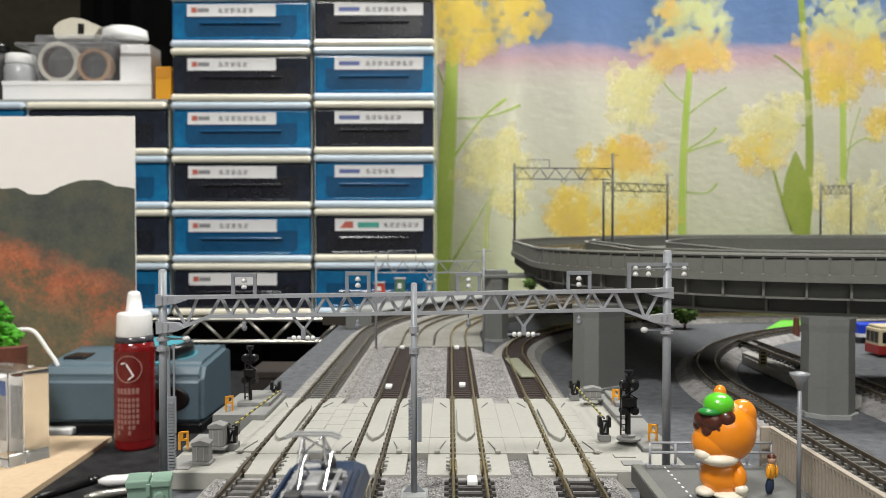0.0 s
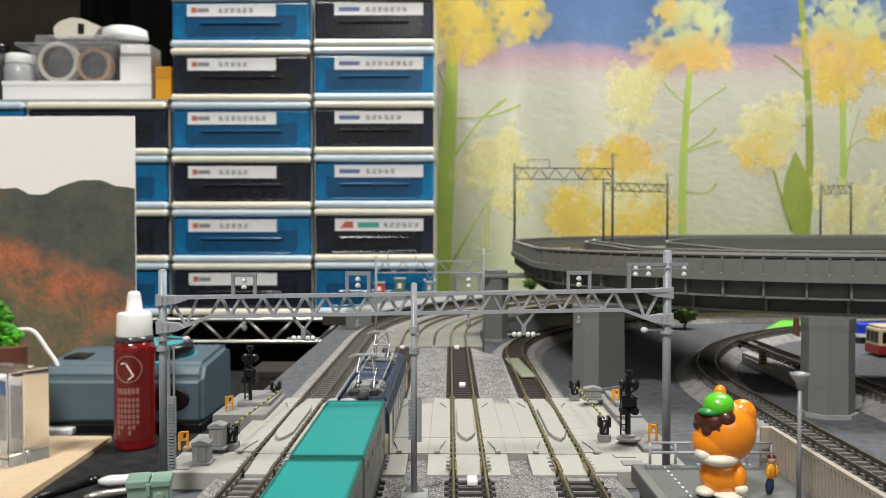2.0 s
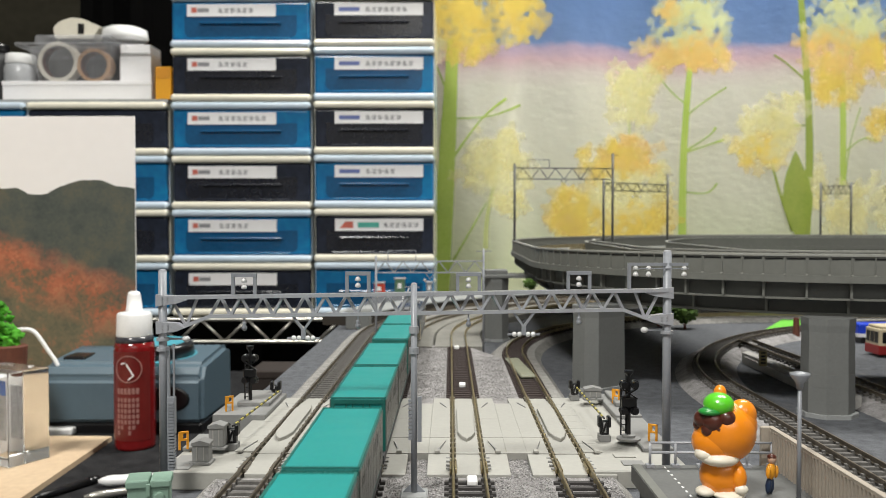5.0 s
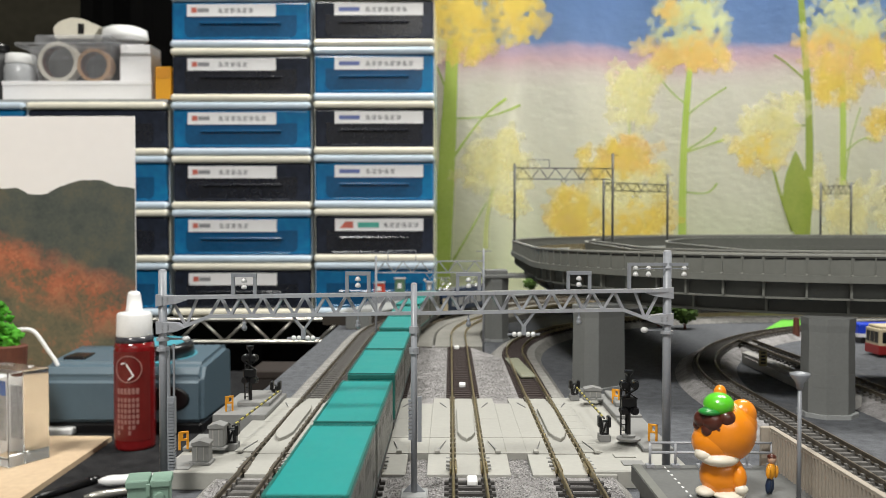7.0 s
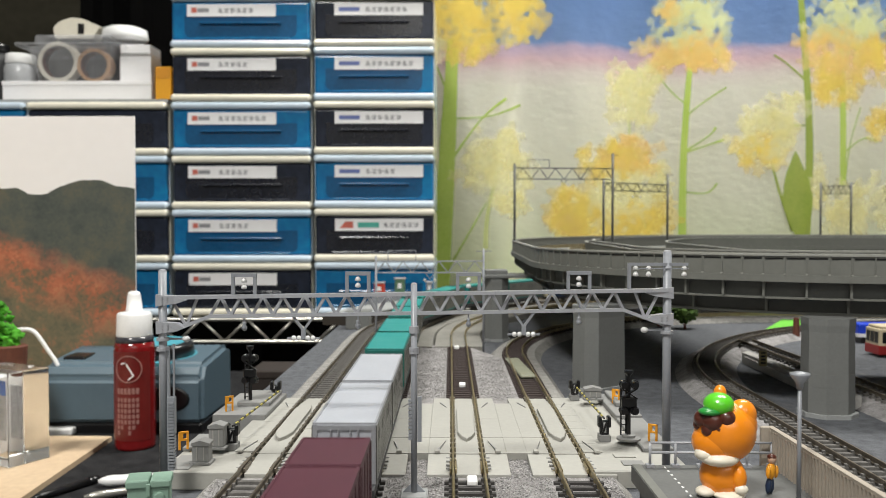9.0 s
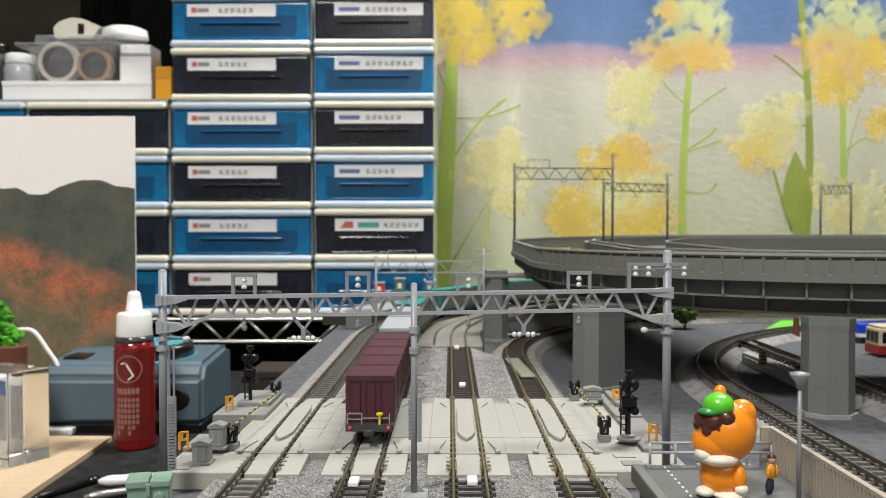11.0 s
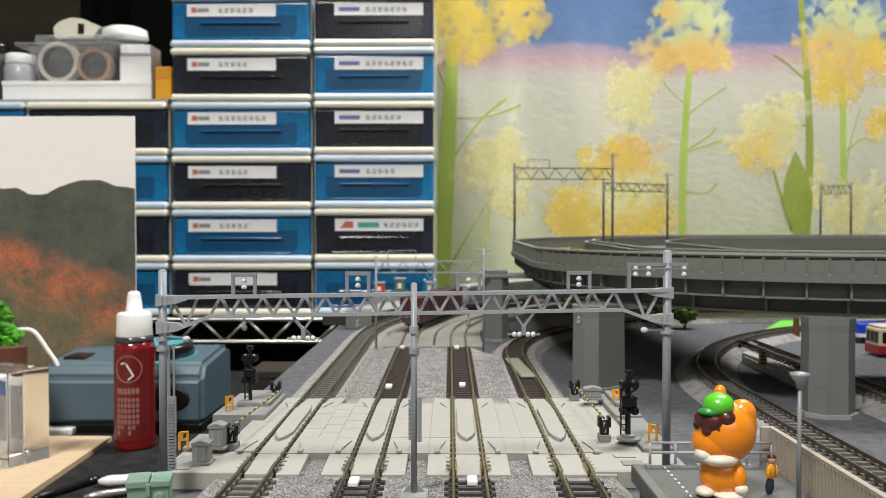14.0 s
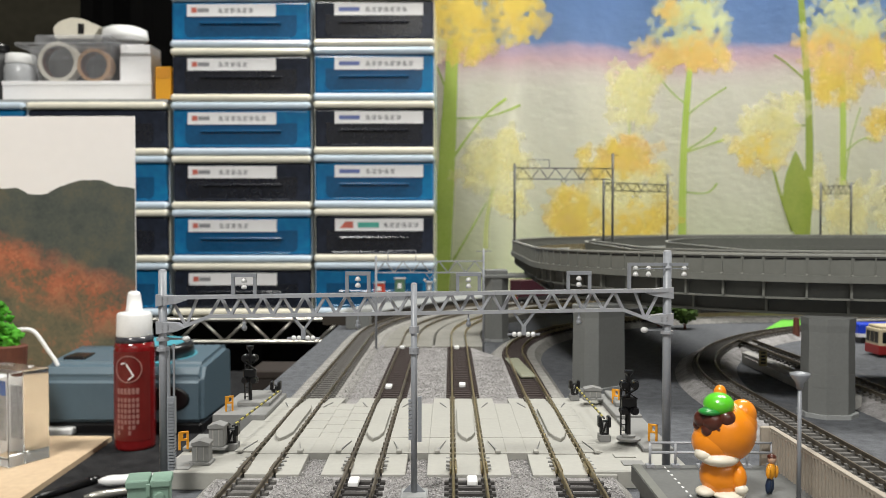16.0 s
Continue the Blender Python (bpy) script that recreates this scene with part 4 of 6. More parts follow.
small_gantry((131.5, 722), (196.0, 760), 62.0, 121.0, 6.5, 7, 10.0, False, 2.0, STEEL_D)
small_gantry((378, 862), (406, 856), 62.0, 125.0, 8, 6, 3, False, 2.2, STEEL_D)

# ---- tracks on the east side ----
def side_track(x, radius, bend, d0, d1, label, k):
    tr = thing("railway_track", 0, 0, 0, label=label, category="railway track", group="tracks under the viaduct")
    line = rails_of(tr, x, radius, bend, d0, d1, 0.0, RAIL_D)
    bed_of(tr, line, BALLAST, 22, 34, 3.7)
    sleepers(tr, "dusty", x, radius, bend, 200, d1 - 4, 5.5)


side_track(134.0, 300, 395, 100, 820, "curving single track with brown sleepers below the viaduct", 1)
side_track(200.5, 800, 600, 100, 572, "straight track meeting the curve at a turnout", 2)
# pale raised bank inside the curve
bank = B()
prism(bank, [(178.5, 514), (184.5, 520), (186.0, 380), (180.5, 380)], 0.05, 6.2)
box(bank, 177.6, 178.6, 384, 508, 0.05, 4.6)
tagged(part("track_bank", bank, mat("pale_bank_plastic", (0.52, 0.51, 0.49), 0.7, vary=0.2, size=10, bump=0.1)), "pale grey raised edge inside the curve", "embankment", kind="structure")

# ---- platform, railing, fence ----
plat = thing("station_platform", 0, 0, 0, label="dark grey station platform end with dotted warning line", category="platform")
PLATF = mat("platform_grey", (0.115, 0.118, 0.115), 0.7, vary=0.2, size=10, bump=0.1)
part("deck", prism(B(), [(52.0, 100), (91.5, 100), (91.5, 196), (91.5, 240), (52.0, 240)], 9.5, 14), PLATF, plat)
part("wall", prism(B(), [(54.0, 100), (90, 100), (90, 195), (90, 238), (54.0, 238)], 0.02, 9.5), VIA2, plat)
part("edge_strip", box(B(), 52.2, 54.6, 100, 239.8, 14, 14.3), VIA, plat)
for i in range(11):
    part("dot", box(B(), 60.75, 61.25, 236.8 - i * 3.6, 238.0 - i * 3.6, 14, 14.12), WHITE, plat)
rail = thing("platform_railing", 0, 0, 0, label="grey tubular railing across the platform end", category="railing")
for z in (15.8, 18.6):
    part("rail", beam(B(), (57.0, 238.6, z + 2.2), (91.5, 238.6, z + 2.2), 0.75, 0.75, 8), TRUSS, rail, smooth=True)
for x in (57.0, 64.2, 71.5, 91.5, 84.5):
    part("upright", beam(B(), (x, 238.6, 14), (x, 238.6, 20.8), 0.8, 0.8, 8), TRUSS, rail, smooth=True)
    part("foot", box(B(), x - 1.1, x + 1.1, 237.5, 239.7, 14, 14.7), TRUSS, rail)
fence = thing("slatted_fence", 0, 0, 0, label="beige slatted fence along the platform back", category="fence")
fa, fb = Vector((92.2, 241.0)), Vector((92.8, 140.0))
for z in (16.0, 23.4):
    part("fence_rail", beam(B(), (fa.x, fa.y, z), (fb.x, fb.y, z), 0.9, 0.8), BEIGE, fence)
n = 56
for i in range(n):
    p = fa.lerp(fb, i / (n - 1))
    part("slat", beam(B(), (p.x - 0.5, p.y, 14.0 if i % 8 else 9), (p.x - 0.5, p.y, 24.2), 1.0, 0.55), BEIGE, fence)
part("cap_rail", beam(B(), (fa.x, fa.y, 24.5), (fb.x, fb.y, 24.5), 1.6, 0.9), BEIGE, fence)
part("corner_post", box(B(), fa.x - 3, fa.x + 1, fa.y - 1, fa.y + 1, 9, 25.0, 0.3), BEIGE, fence)
lampp = thing("platform_lamp", 85.3, 205, 14, label="grey platform lamp post with flared head", category="lamp post")
lz = 46.6
part("pole", beam(B(), (0, 0, 0), (0, 0, lz - 17), 1.15, 0.95, 10), STEEL, lampp, smooth=True)
part("shade", lathe(B(), [(0.7, lz - 18), (1.0, lz - 16.5), (2.4, lz - 14.6), (2.4, lz - 14.1), (0.8, lz - 13.7)], 0, 0, 16), STEEL, lampp, smooth=True)

# ---- vinyl toy figure on the platform: one plain shape ----
bm = B()


def lump(x, y, z, r, sx, sy, sz, idx, sub=3):
    vs = blob(bm, x, y, z, r, sx, sy, sz, sub)
    for f in {f for v in vs for f in v.link_faces}:
        f.material_index = idx


lump(-0.2, 0, 16.2, 7.6, 1.0, 0.95, 1.0, 0, 4)
lump(-2.6, -0.8, 13.8, 5.9, 1.0, 0.95, 0.88, 0, 4)
lump(2.2, 0.4, 18.0, 5.5, 1.0, 0.95, 1.08, 0, 4)
lump(4.0, 0.0, 20.6, 3.6, 0.98, 0.9, 1.12, 0, 4)
lump(-1.0, 2.6, 25.6, 1.7, 0.95, 0.9, 1.2, 0)
lump(-0.8, 0, 5.2, 5.7, 0.98, 0.85, 1.02, 0, 4)
lump(2.6, -3.4, 5.4, 2.1, 0.95, 0.9, 1.6, 0)
lump(3.1, -4.3, 2.9, 1.5, 1.1, 1, 0.9, 3)
for hx, hy, hz, hr in ((-6.0, -2.6, 19.9, 2.3), (-3.6, -4.0, 19.7, 2.9), (-0.7, -4.6, 20.6, 2.3), (-4.9, -4.2, 17.5, 1.8), (-2.3, -5.0, 17.8, 1.7), (-6.6, -1.4, 18.2, 1.7)):
    lump(hx, hy, hz, hr, 1, 1, 1, 2)
lump(-2.2, -2.6, 23.6, 3.8, 1.0, 1.05, 0.8, 1, 4)
lump(-4.6, -4.6, 22.2, 2.6, 1.1, 0.9, 0.42, 4)
lump(-5.4, -2.8, 11.2, 2.7, 1.0, 1.05, 0.72, 3)
lump(-2.0, -2.6, 10.2, 4.6, 1.05, 0.98, 0.46, 3, 4)
lump(-5.2, -2.0, 1.4, 2.2, 1.1, 1.2, 0.6, 3)
lump(0.4, -2.6, 1.0, 3.2, 1.25, 1.1, 0.36, 3)
toy = part("toy_figure", bm, [TOYO, TOYG, TOYB, TOYW, mat("dark_green_vinyl", (0.02, 0.25, 0.04), 0.3, vary=0.08, size=8, coat=0.4)], None, smooth=True)
tagged(toy, "glossy orange vinyl toy figure with green cap, on the platform", "toy figure")
toy.matrix_world = pose(0.070, 0.213, 0.014, 0, 0, -8)
bm = B()


for x in (-0.65, 0.65):
    lump(x, 0.1 * x, 2.1, 1.0, 0.75, 0.8, 2.15, 1, 2)
lump(0, 0, 5.8, 1.5, 1.0, 0.75, 1.45, 0, 3)
for x in (-1.65, 1.65):
    lump(x, -0.4, 5.7, 0.65, 0.9, 0.95, 2.6, 0, 2)
lump(0, 0.1, 9.3, 1.2, 1.0, 1.0, 0.8, 3, 2)
lump(0, 0, 8.8, 1.15, 1, 1, 1.15, 2, 2)
fig = part("miniature_figure", bm, [ORANGE, NAVY, mat("pale_figure_plastic", (0.5, 0.33, 0.24), 0.5, vary=0.1, size=3), TOYB], None, smooth=True)
tagged(fig, "tiny plain plastic figure in orange and navy on the platform", "miniature figure")
fig.matrix_world = pose(0.0815, 0.214, 0.014, 0, 7, 35)


# ---- the printed trees on the curtain ----
def pigment(name, a, b, size=25):
    return mat(name, a, 0.9, dark=b, size=size, island=True, spec=0.1, alpha=0.30)


P_LEAF = pigment("print_yellow", (0.90, 0.73, 0.16), (0.86, 0.64, 0.16))
P_PALE = pigment("print_pale_yellow", (0.88, 0.80, 0.34), (0.84, 0.82, 0.52))
P_GOLD = pigment("print_orange", (0.90, 0.58, 0.16), (0.88, 0.72, 0.30))
P_WHITE = pigment("print_cream_green", (0.78, 0.82, 0.48), (0.72, 0.74, 0.34))
P_STEM = mat("print_green", (0.46, 0.58, 0.13), 0.9, dark=(0.36, 0.50, 0.09), size=40, spec=0.1, alpha=0.8)
P_STEM2 = mat("print_olive", (0.30, 0.36, 0.07), 0.9, dark=(0.22, 0.30, 0.05), size=40, spec=0.1, alpha=0.8)
P_LIGHT = mat("print_pale_green", (0.56, 0.60, 0.24), 0.9, dark=(0.50, 0.55, 0.24), size=40, spec=0.1, alpha=0.8)


def on_cloth(x, z, lift):
    return Vector((x, -fold(x, z) - lift, z))


def brush(bm, pts, lift):
    """A painted stroke: pts of (x, z, width)."""
    row = []
    if len(pts) > 2:
        # round the corners: a smooth curve through the given points
        soft = []
        for i in range(len(pts) - 1):
            a, b, c, d = pts[max(i - 1, 0)], pts[i], pts[i + 1], pts[min(i + 2, len(pts) - 1)]
            for u in (0.0, 0.25, 0.5, 0.75):
                soft.append(tuple(0.5 * (2 * q + (r - p) * u + (2 * p - 5 * q + 4 * r - t) * u * u + (3 * q - p - 3 * r + t) * u**3) for p, q, r, t in zip(a, b, c, d)))
        pts = soft + [pts[-1]]
    thin = 0.72 if pts[0][2] < 8 else 1.0
    pts = [(x, z, max(1.4, w * thin)) for x, z, w in pts]
    for (x0, z0, w0), (x1, z1, w1) in zip(pts, pts[1:]):
        n = max(2, int(math.hypot(x1 - x0, z1 - z0) / 6))
        L = math.hypot(x1 - x0, z1 - z0)
        nx, nz = (z1 - z0) / L, -(x1 - x0) / L
        for i in range(n + 1):
            k = i / n
            x, z, w = x0 + (x1 - x0) * k, z0 + (z1 - z0) * k, (w0 + (w1 - w0) * k) / 2
            w *= 1 + 0.10 * noise.noise(Vector((x / 7, z / 7, 1)))
            row.append((bm.verts.new(on_cloth(x - nx * w, z - nz * w, lift)), bm.verts.new(on_cloth(x + nx * w, z + nz * w, lift))))
    for (a, b), (c, d) in zip(row, row[1:]):
        try:
            bm.faces.new((a, b, d, c))
        except ValueError:
            pass


def petal_cloud(bm, x, z, rx, rz, count, size, rnd, lift):
    """Lobed blossoms thrown over an uneven patch."""
    for i in range(count):
        a, r = rnd.uniform(0, 2 * math.pi), math.sqrt(rnd.random())
        r = r * rnd.uniform(0.6, 1.25)
        cx, cz = x + rx * r * math.cos(a), z + rz * r * math.sin(a)
        s = size * rnd.uniform(0.35, 1.05)
        lobes, ph = rnd.choice((3, 4, 4, 5)), rnd.uniform(0, 6.28)
        n = 18
        l2 = lift + 0.06 * i / count
        vs = []
        for j in range(n):
            t = 2 * math.pi * j / n
            rr = s * (0.72 + 0.28 * math.cos(lobes * t + ph)) * (1 + 0.12 * noise.noise(Vector((i, j, x))))
            vs.append(bm.verts.new(on_cloth(cx + rr * math.cos(t), cz + rr * math.sin(t), l2)))
        c = bm.verts.new(on_cloth(cx, cz, l2))
        for j in range(n):
            bm.faces.new((vs[j], vs[(j + 1) % n], c))


def printed_tree(strokes, clouds, stem, seed, lift):
    lift = 0.6 + lift * 0.12
    rnd = random.Random(seed)
    if strokes:
        bm = B()
        for s in strokes:
            brush(bm, s, lift)
        part("printed_stem", bm, stem, cur, "painted green stem and twigs")
    for x, z, rx, rz, count, size, m in clouds:
        bm = B()
        petal_cloud(bm, x, z, rx * 1.12, rz * 1.12, int(count * 3.0), size * 1.1, rnd, lift + 0.1)
        part("printed_blossom", bm, m, cur, "painted yellow blossom")


printed_tree([[(-16.9, -26.5, 32), (-5.6, 180.1, 28), (5.5, 394.6, 18)], [(-1.0, 189.5, 7), (50.5, 259.5, 4), (92.6, 294.0, 7)],
              [(5.6, 262.4, 4), (69.2, 266.0, 3), (115.9, 284.6, 6)], [(0.9, 292.2, 5), (-24.4, 357.4, 4)], [(0.9, 20.6, 6), (60.0, 123.9, 3)]],
             [(3.7, 441.0, 55, 45, 26, 22, P_LEAF), (31.7, 385.2, 38, 30, 16, 18, P_LEAF), (101.6, 431.5, 45, 38, 18, 22, P_LEAF), (-24.4, 385.3, 18, 30, 8, 14, P_PALE)], P_STEM, 1, 1.2)
printed_tree([[(58.3, 48.8, 9), (61.9, 105.2, 7), (78.7, 180.1, 4)]],
             [(83.4, 189.4, 45, 50, 26, 17, P_PALE), (50.6, 180.1, 32, 34, 16, 14, P_PALE), (102.2, 123.9, 24, 22, 12, 13, P_PALE)], P_LIGHT, 2, 1.0)
printed_tree([[(302.1, 217.3, 6), (298.7, 329.1, 3)]], [(300.7, 301.2, 36, 52, 34, 16, P_PALE), (330.3, 338.3, 22, 20, 10, 13, P_PALE)], P_LIGHT, 3, 1.0)
printed_tree([], [(275.1, 194.0, 55, 28, 26, 16, P_LEAF), (200.7, 109.8, 42, 38, 18, 22, P_LEAF), (270.8, 133.2, 55, 44, 26, 20, P_PALE), (331.7, 100.4, 44, 32, 16, 19, P_LEAF), (191.4, 86.4, 24, 20, 8, 15, P_GOLD), (250.0, 84.0, 60, 30, 20, 18, P_LEAF), (335.0, 150.0, 30, 40, 12, 18, P_PALE), (300.0, 205.0, 50, 30, 14, 18, P_GOLD)], P_LIGHT, 4, 1.0)
printed_tree([[(388.2, 48.9, 13), (388.2, 179.9, 11), (393.1, 291.7, 10), (400.8, 384.6, 8)], [(390.8, 209.8, 5), (428.9, 235.8, 3), (439.0, 248.9, 7)],
              [(390.8, 207.9, 4), (424.3, 219.1, 3), (452.2, 228.4, 6)], [(393.2, 268.5, 4), (414.5, 287.1, 3), (456.2, 314.9, 4)], [(392.2, 287.1, 4), (367.8, 310.4, 3), (347.1, 338.3, 3)],
              [(390.4, 142.5, 4), (424.9, 140.7, 3), (441.6, 156.5, 5)]],
             [(390.6, 375.3, 62, 26, 30, 16, P_GOLD), (399.6, 421.6, 52, 46, 34, 15, P_WHITE), (366.9, 440.2, 18, 18, 6, 15, P_GOLD), (432.6, 361.3, 34, 18, 12, 14, P_GOLD)], P_STEM, 5, 1.6)
printed_tree([[(582.6, 48.9, 13), (586.8, 179.8, 12), (582.9, 291.5, 11), (569.1, 458.3, 10)], [(581.7, 319.4, 5), (548.8, 351.9, 4), (530.1, 365.8, 5)], [(582.4, 249.7, 4), (549.8, 252.5, 3), (528.3, 265.5, 6)],
              [(561.8, 77.0, 5), (541.6, 142.5, 6), (527.0, 198.5, 4)]],
             [(517.4, 235.8, 46, 42, 30, 16, P_PALE), (513.0, 207.8, 36, 26, 16, 15, P_LEAF), (549.5, 282.3, 26, 24, 10, 13, P_PALE)], P_STEM2, 6, 1.6)
bm = B()
brush(bm, [(573.1, 67.7, 12), (569.8, 119.1, 44), (566.5, 161.1, 36), (564.2, 207.8, 3)], 2.4)
part("printed_leaf", bm, P_STEM2, cur, "large painted green leaf")
printed_tree([[(644.9, 151.8, 12), (644.2, 291.4, 12), (640.2, 402.7, 9)], [(648.6, 151.8, 4), (657.2, 217.0, 3), (679.6, 282.1, 3)], [(648.0, 207.7, 3), (684.9, 231.0, 3), (712.8, 226.3, 3)]],
             [(636.8, 374.9, 62, 40, 36, 17, P_GOLD), (654.8, 421.1, 76, 46, 40, 15, P_WHITE), (632.8, 319.3, 40, 36, 18, 17, P_LEAF), (701.8, 365.5, 26, 36, 14, 17, P_LEAF), (677.0, 114.4, 70, 48, 26, 18, P_PALE), (712.5, 249.5, 20, 28, 8, 16, P_LEAF), (602.0, 151.8, 14, 40, 8, 14, P_PALE)], P_STEM, 7, 1.3)

# ---- photo board on the desk ----
PX, PZ = -284.5, 183.1
photo = thing("photo_panel", PX, 760, -88, label="large mounted photograph of an autumn mountain under white sky", category="picture")


def photo_material():
    m = mat("photo_print", (0.5, 0.5, 0.5), 0.45, vary=0.0, size=30)
    n, l = m.node_tree.nodes, m.node_tree.links
    b = n["Principled BSDF"]
    tc = n.new("ShaderNodeTexCoord")
    sep = n.new("ShaderNodeSeparateXYZ")
    l.new(tc.outputs["Object"], sep.inputs[0])

    def noise_at(scale, detail=6.0):
        k = n.new("ShaderNodeTexNoise")
        k.inputs["Scale"].default_value, k.inputs["Detail"].default_value = scale, detail
        l.new(tc.outputs["Object"], k.inputs["Vector"])
        return k

    def ramp(src, stops):
        r = n.new("ShaderNodeValToRGB")
        e = r.color_ramp.elements
        e[0].position, e[0].color = stops[0][0], (*stops[0][1], 1)
        e[1].position, e[1].color = stops[-1][0], (*stops[-1][1], 1)
        for p, c in stops[1:-1]:
            k = e.new(p)
            k.color = (*c, 1)
        l.new(src, r.inputs["Fac"])
        return r

    # height with a wandering edge
    wob = n.new("ShaderNodeMath")
    wob.operation = "MULTIPLY_ADD"
    l.new(noise_at(22, 7).outputs["Fac"], wob.inputs[0])
    wob.inputs[1].default_value = 0.075
    # the coloured slope falls to the east
    sl = n.new("ShaderNodeMath")
    sl.operation = "MULTIPLY_ADD"
    l.new(sep.outputs["X"], sl.inputs[0])
    sl.inputs[1].default_value = 0.42
    l.new(sep.outputs["Z"], sl.inputs[2])
    l.new(sl.outputs[0], wob.inputs[2])
    mr = n.new("ShaderNodeMapRange")
    mr.inputs["From Min"].default_value, mr.inputs["From Max"].default_value = 0.02, 0.30
    l.new(wob.outputs[0], mr.inputs["Value"])
    # tree crowns: small cells whose shades follow the larger patches
    cells = n.new("ShaderNodeTexVoronoi")
    cells.inputs["Scale"].default_value = 420
    l.new(tc.outputs["Object"], cells.inputs["Vector"])
    sepc = n.new("ShaderNodeSeparateColor")
    l.new(cells.outputs["Color"], sepc.inputs[0])

    def crowns(scale, amount):
        k = n.new("ShaderNodeMath")
        k.operation = "MULTIPLY_ADD"
        l.new(sepc.outputs[0], k.inputs[0])
        k.inputs[1].default_value = amount
        f = noise_at(scale, 8)
        f.inputs["Roughness"].default_value = 0.62
        l.new(f.outputs["Fac"], k.inputs[2])
        k2 = n.new("ShaderNodeMath")
        k2.operation = "SUBTRACT"
        l.new(k.outputs[0], k2.inputs[0])
        k2.inputs[1].default_value = amount / 2
        return k2.outputs[0]

    red = ramp(crowns(26, 0.12), [(0.30, (0.08, 0.08, 0.055)), (0.42, (0.19, 0.13, 0.075)), (0.50, (0.40, 0.125, 0.065)), (0.58, (0.50, 0.18, 0.095)), (0.70, (0.34, 0.24, 0.11))])
    olive = ramp(crowns(20, 0.12), [(0.30, (0.07, 0.072, 0.055)), (0.44, (0.13, 0.122, 0.075)), (0.55, (0.18, 0.15, 0.09)), (0.63, (0.38, 0.15, 0.08)), (0.74, (0.22, 0.21, 0.18))])
    low = ramp(mr.outputs["Result"], [(0.27, (0, 0, 0)), (0.38, (1, 1, 1))])
    aut = n.new("ShaderNodeMix")
    aut.data_type = "RGBA"
    l.new(low.outputs["Color"], aut.inputs["Factor"])
    l.new(olive.outputs["Color"], aut.inputs["A"])
    l.new(red.outputs["Color"], aut.inputs["B"])
    hill = ramp(crowns(30, 0.10), [(0.32, (0.055, 0.066, 0.062)), (0.5, (0.085, 0.096, 0.082)), (0.7, (0.14, 0.125, 0.085))])
    mix = n.new("ShaderNodeMix")
    mix.data_type = "RGBA"
    st = ramp(mr.outputs["Result"], [(0.40, (0, 0, 0)), (0.50, (1, 1, 1))])
    l.new(st.outputs["Color"], mix.inputs["Factor"])
    l.new(aut.outputs["Result"], mix.inputs["A"])
    l.new(hill.outputs["Color"], mix.inputs["B"])
    l.new(mix.outputs["Result"], b.inputs["Base Color"])
    return m


HT = PZ + 88
part("panel", box(B(), -330, 0, 0, 1.6, 0, HT, 0.2), mat("photo_sky_white", (0.92, 0.89, 0.88), 0.5, vary=0.03, size=100), photo, "white printed sky on board")
bm = B()
n = 130
top = []
for i in range(n):
    x = -330 + 329.9 * i / (n - 1)
    ridge = HT - 66 + 9 * math.exp(-((x + 41) / 26) ** 2) - 6 * math.exp(-((x + 89) / 14) ** 2) + 2.5 * math.exp(-((x + 108) / 10) ** 2) + 5 * math.exp(-((x + 190) / 40) ** 2)
    ridge += 1.6 * noise.noise(Vector((x / 12, 0, 5))) + 0.8 * noise.noise(Vector((x / 3, 2, 5)))
    top.append((x, ridge))
vs_t = [bm.verts.new((x, -0.35, z)) for x, z in top]
vs_b = [bm.verts.new((x, -0.35, 1)) for x, z in top]
for i in range(n - 1):
    bm.faces.new((vs_b[i], vs_b[i + 1], vs_t[i + 1], vs_t[i]))
part("printed_hillside", bm, photo_material(), photo, "printed wooded hills with orange autumn leaves")

# ---- things on the side desk ----
wood = thing("wooden_board", 0, 0, -88, label="pale plywood board lying on the desk", category="board")
bx, by = -270.0, 667.0
part("board", prism(B(), [(-700, 250), (bx + 16, 250), (bx, by), (-700, by + 5)], 0.02, 4), WOOD, wood)
cr = thing("clear_block", -318.0, 580.3, -84, -28, label="clear acrylic block standing on the wooden board", category="acrylic block")
ACRYL = mat("clear_acrylic", (0.93, 0.95, 0.95), 0.03, vary=0.02, trans=1.0, size=60)
ACRYL.node_tree.nodes["Principled BSDF"].inputs["IOR"].default_value = 1.45
cr.location.y += 0.02
part("block", box(B(), -24, 24, -16, 16, 0.1, 66, 0.8, 2), ACRYL, cr)
part("etched_layer", box(B(), -9, 11, -0.5, 0.5, 16, 54, 0.2), mat("etched_grey", (0.55, 0.56, 0.58), 0.6, vary=0.5, size=8), cr, "grey etched picture inside")
part("blue_chip", box(B(), 12, 20, -14.5, -13.5, 50, 60), mat("blue_print", (0.10, 0.22, 0.60), 0.5, vary=0.2, size=6), cr)

bot = thing("paint_bottle", -244.5, 649.4, -88, label="red liquid paint bottle with a white dropper cap", category="bottle")
part("body", lathe(B(), [(14.0, 0), (15.0, 1.0), (15.2, 3), (15.2, 78), (14.4, 82), (9.0, 85)], 0, 0, 36), REDB, bot, "translucent bottle filled with red paint", True)
part("collar", lathe(B(), [(14.2, 82), (14.4, 84), (14.0, 86.5), (9, 87)], 0, 0, 30), mat("clear_collar", (0.05, 0.05, 0.06), 0.15, vary=0.2, size=10), bot, smooth=True)
bm = B()
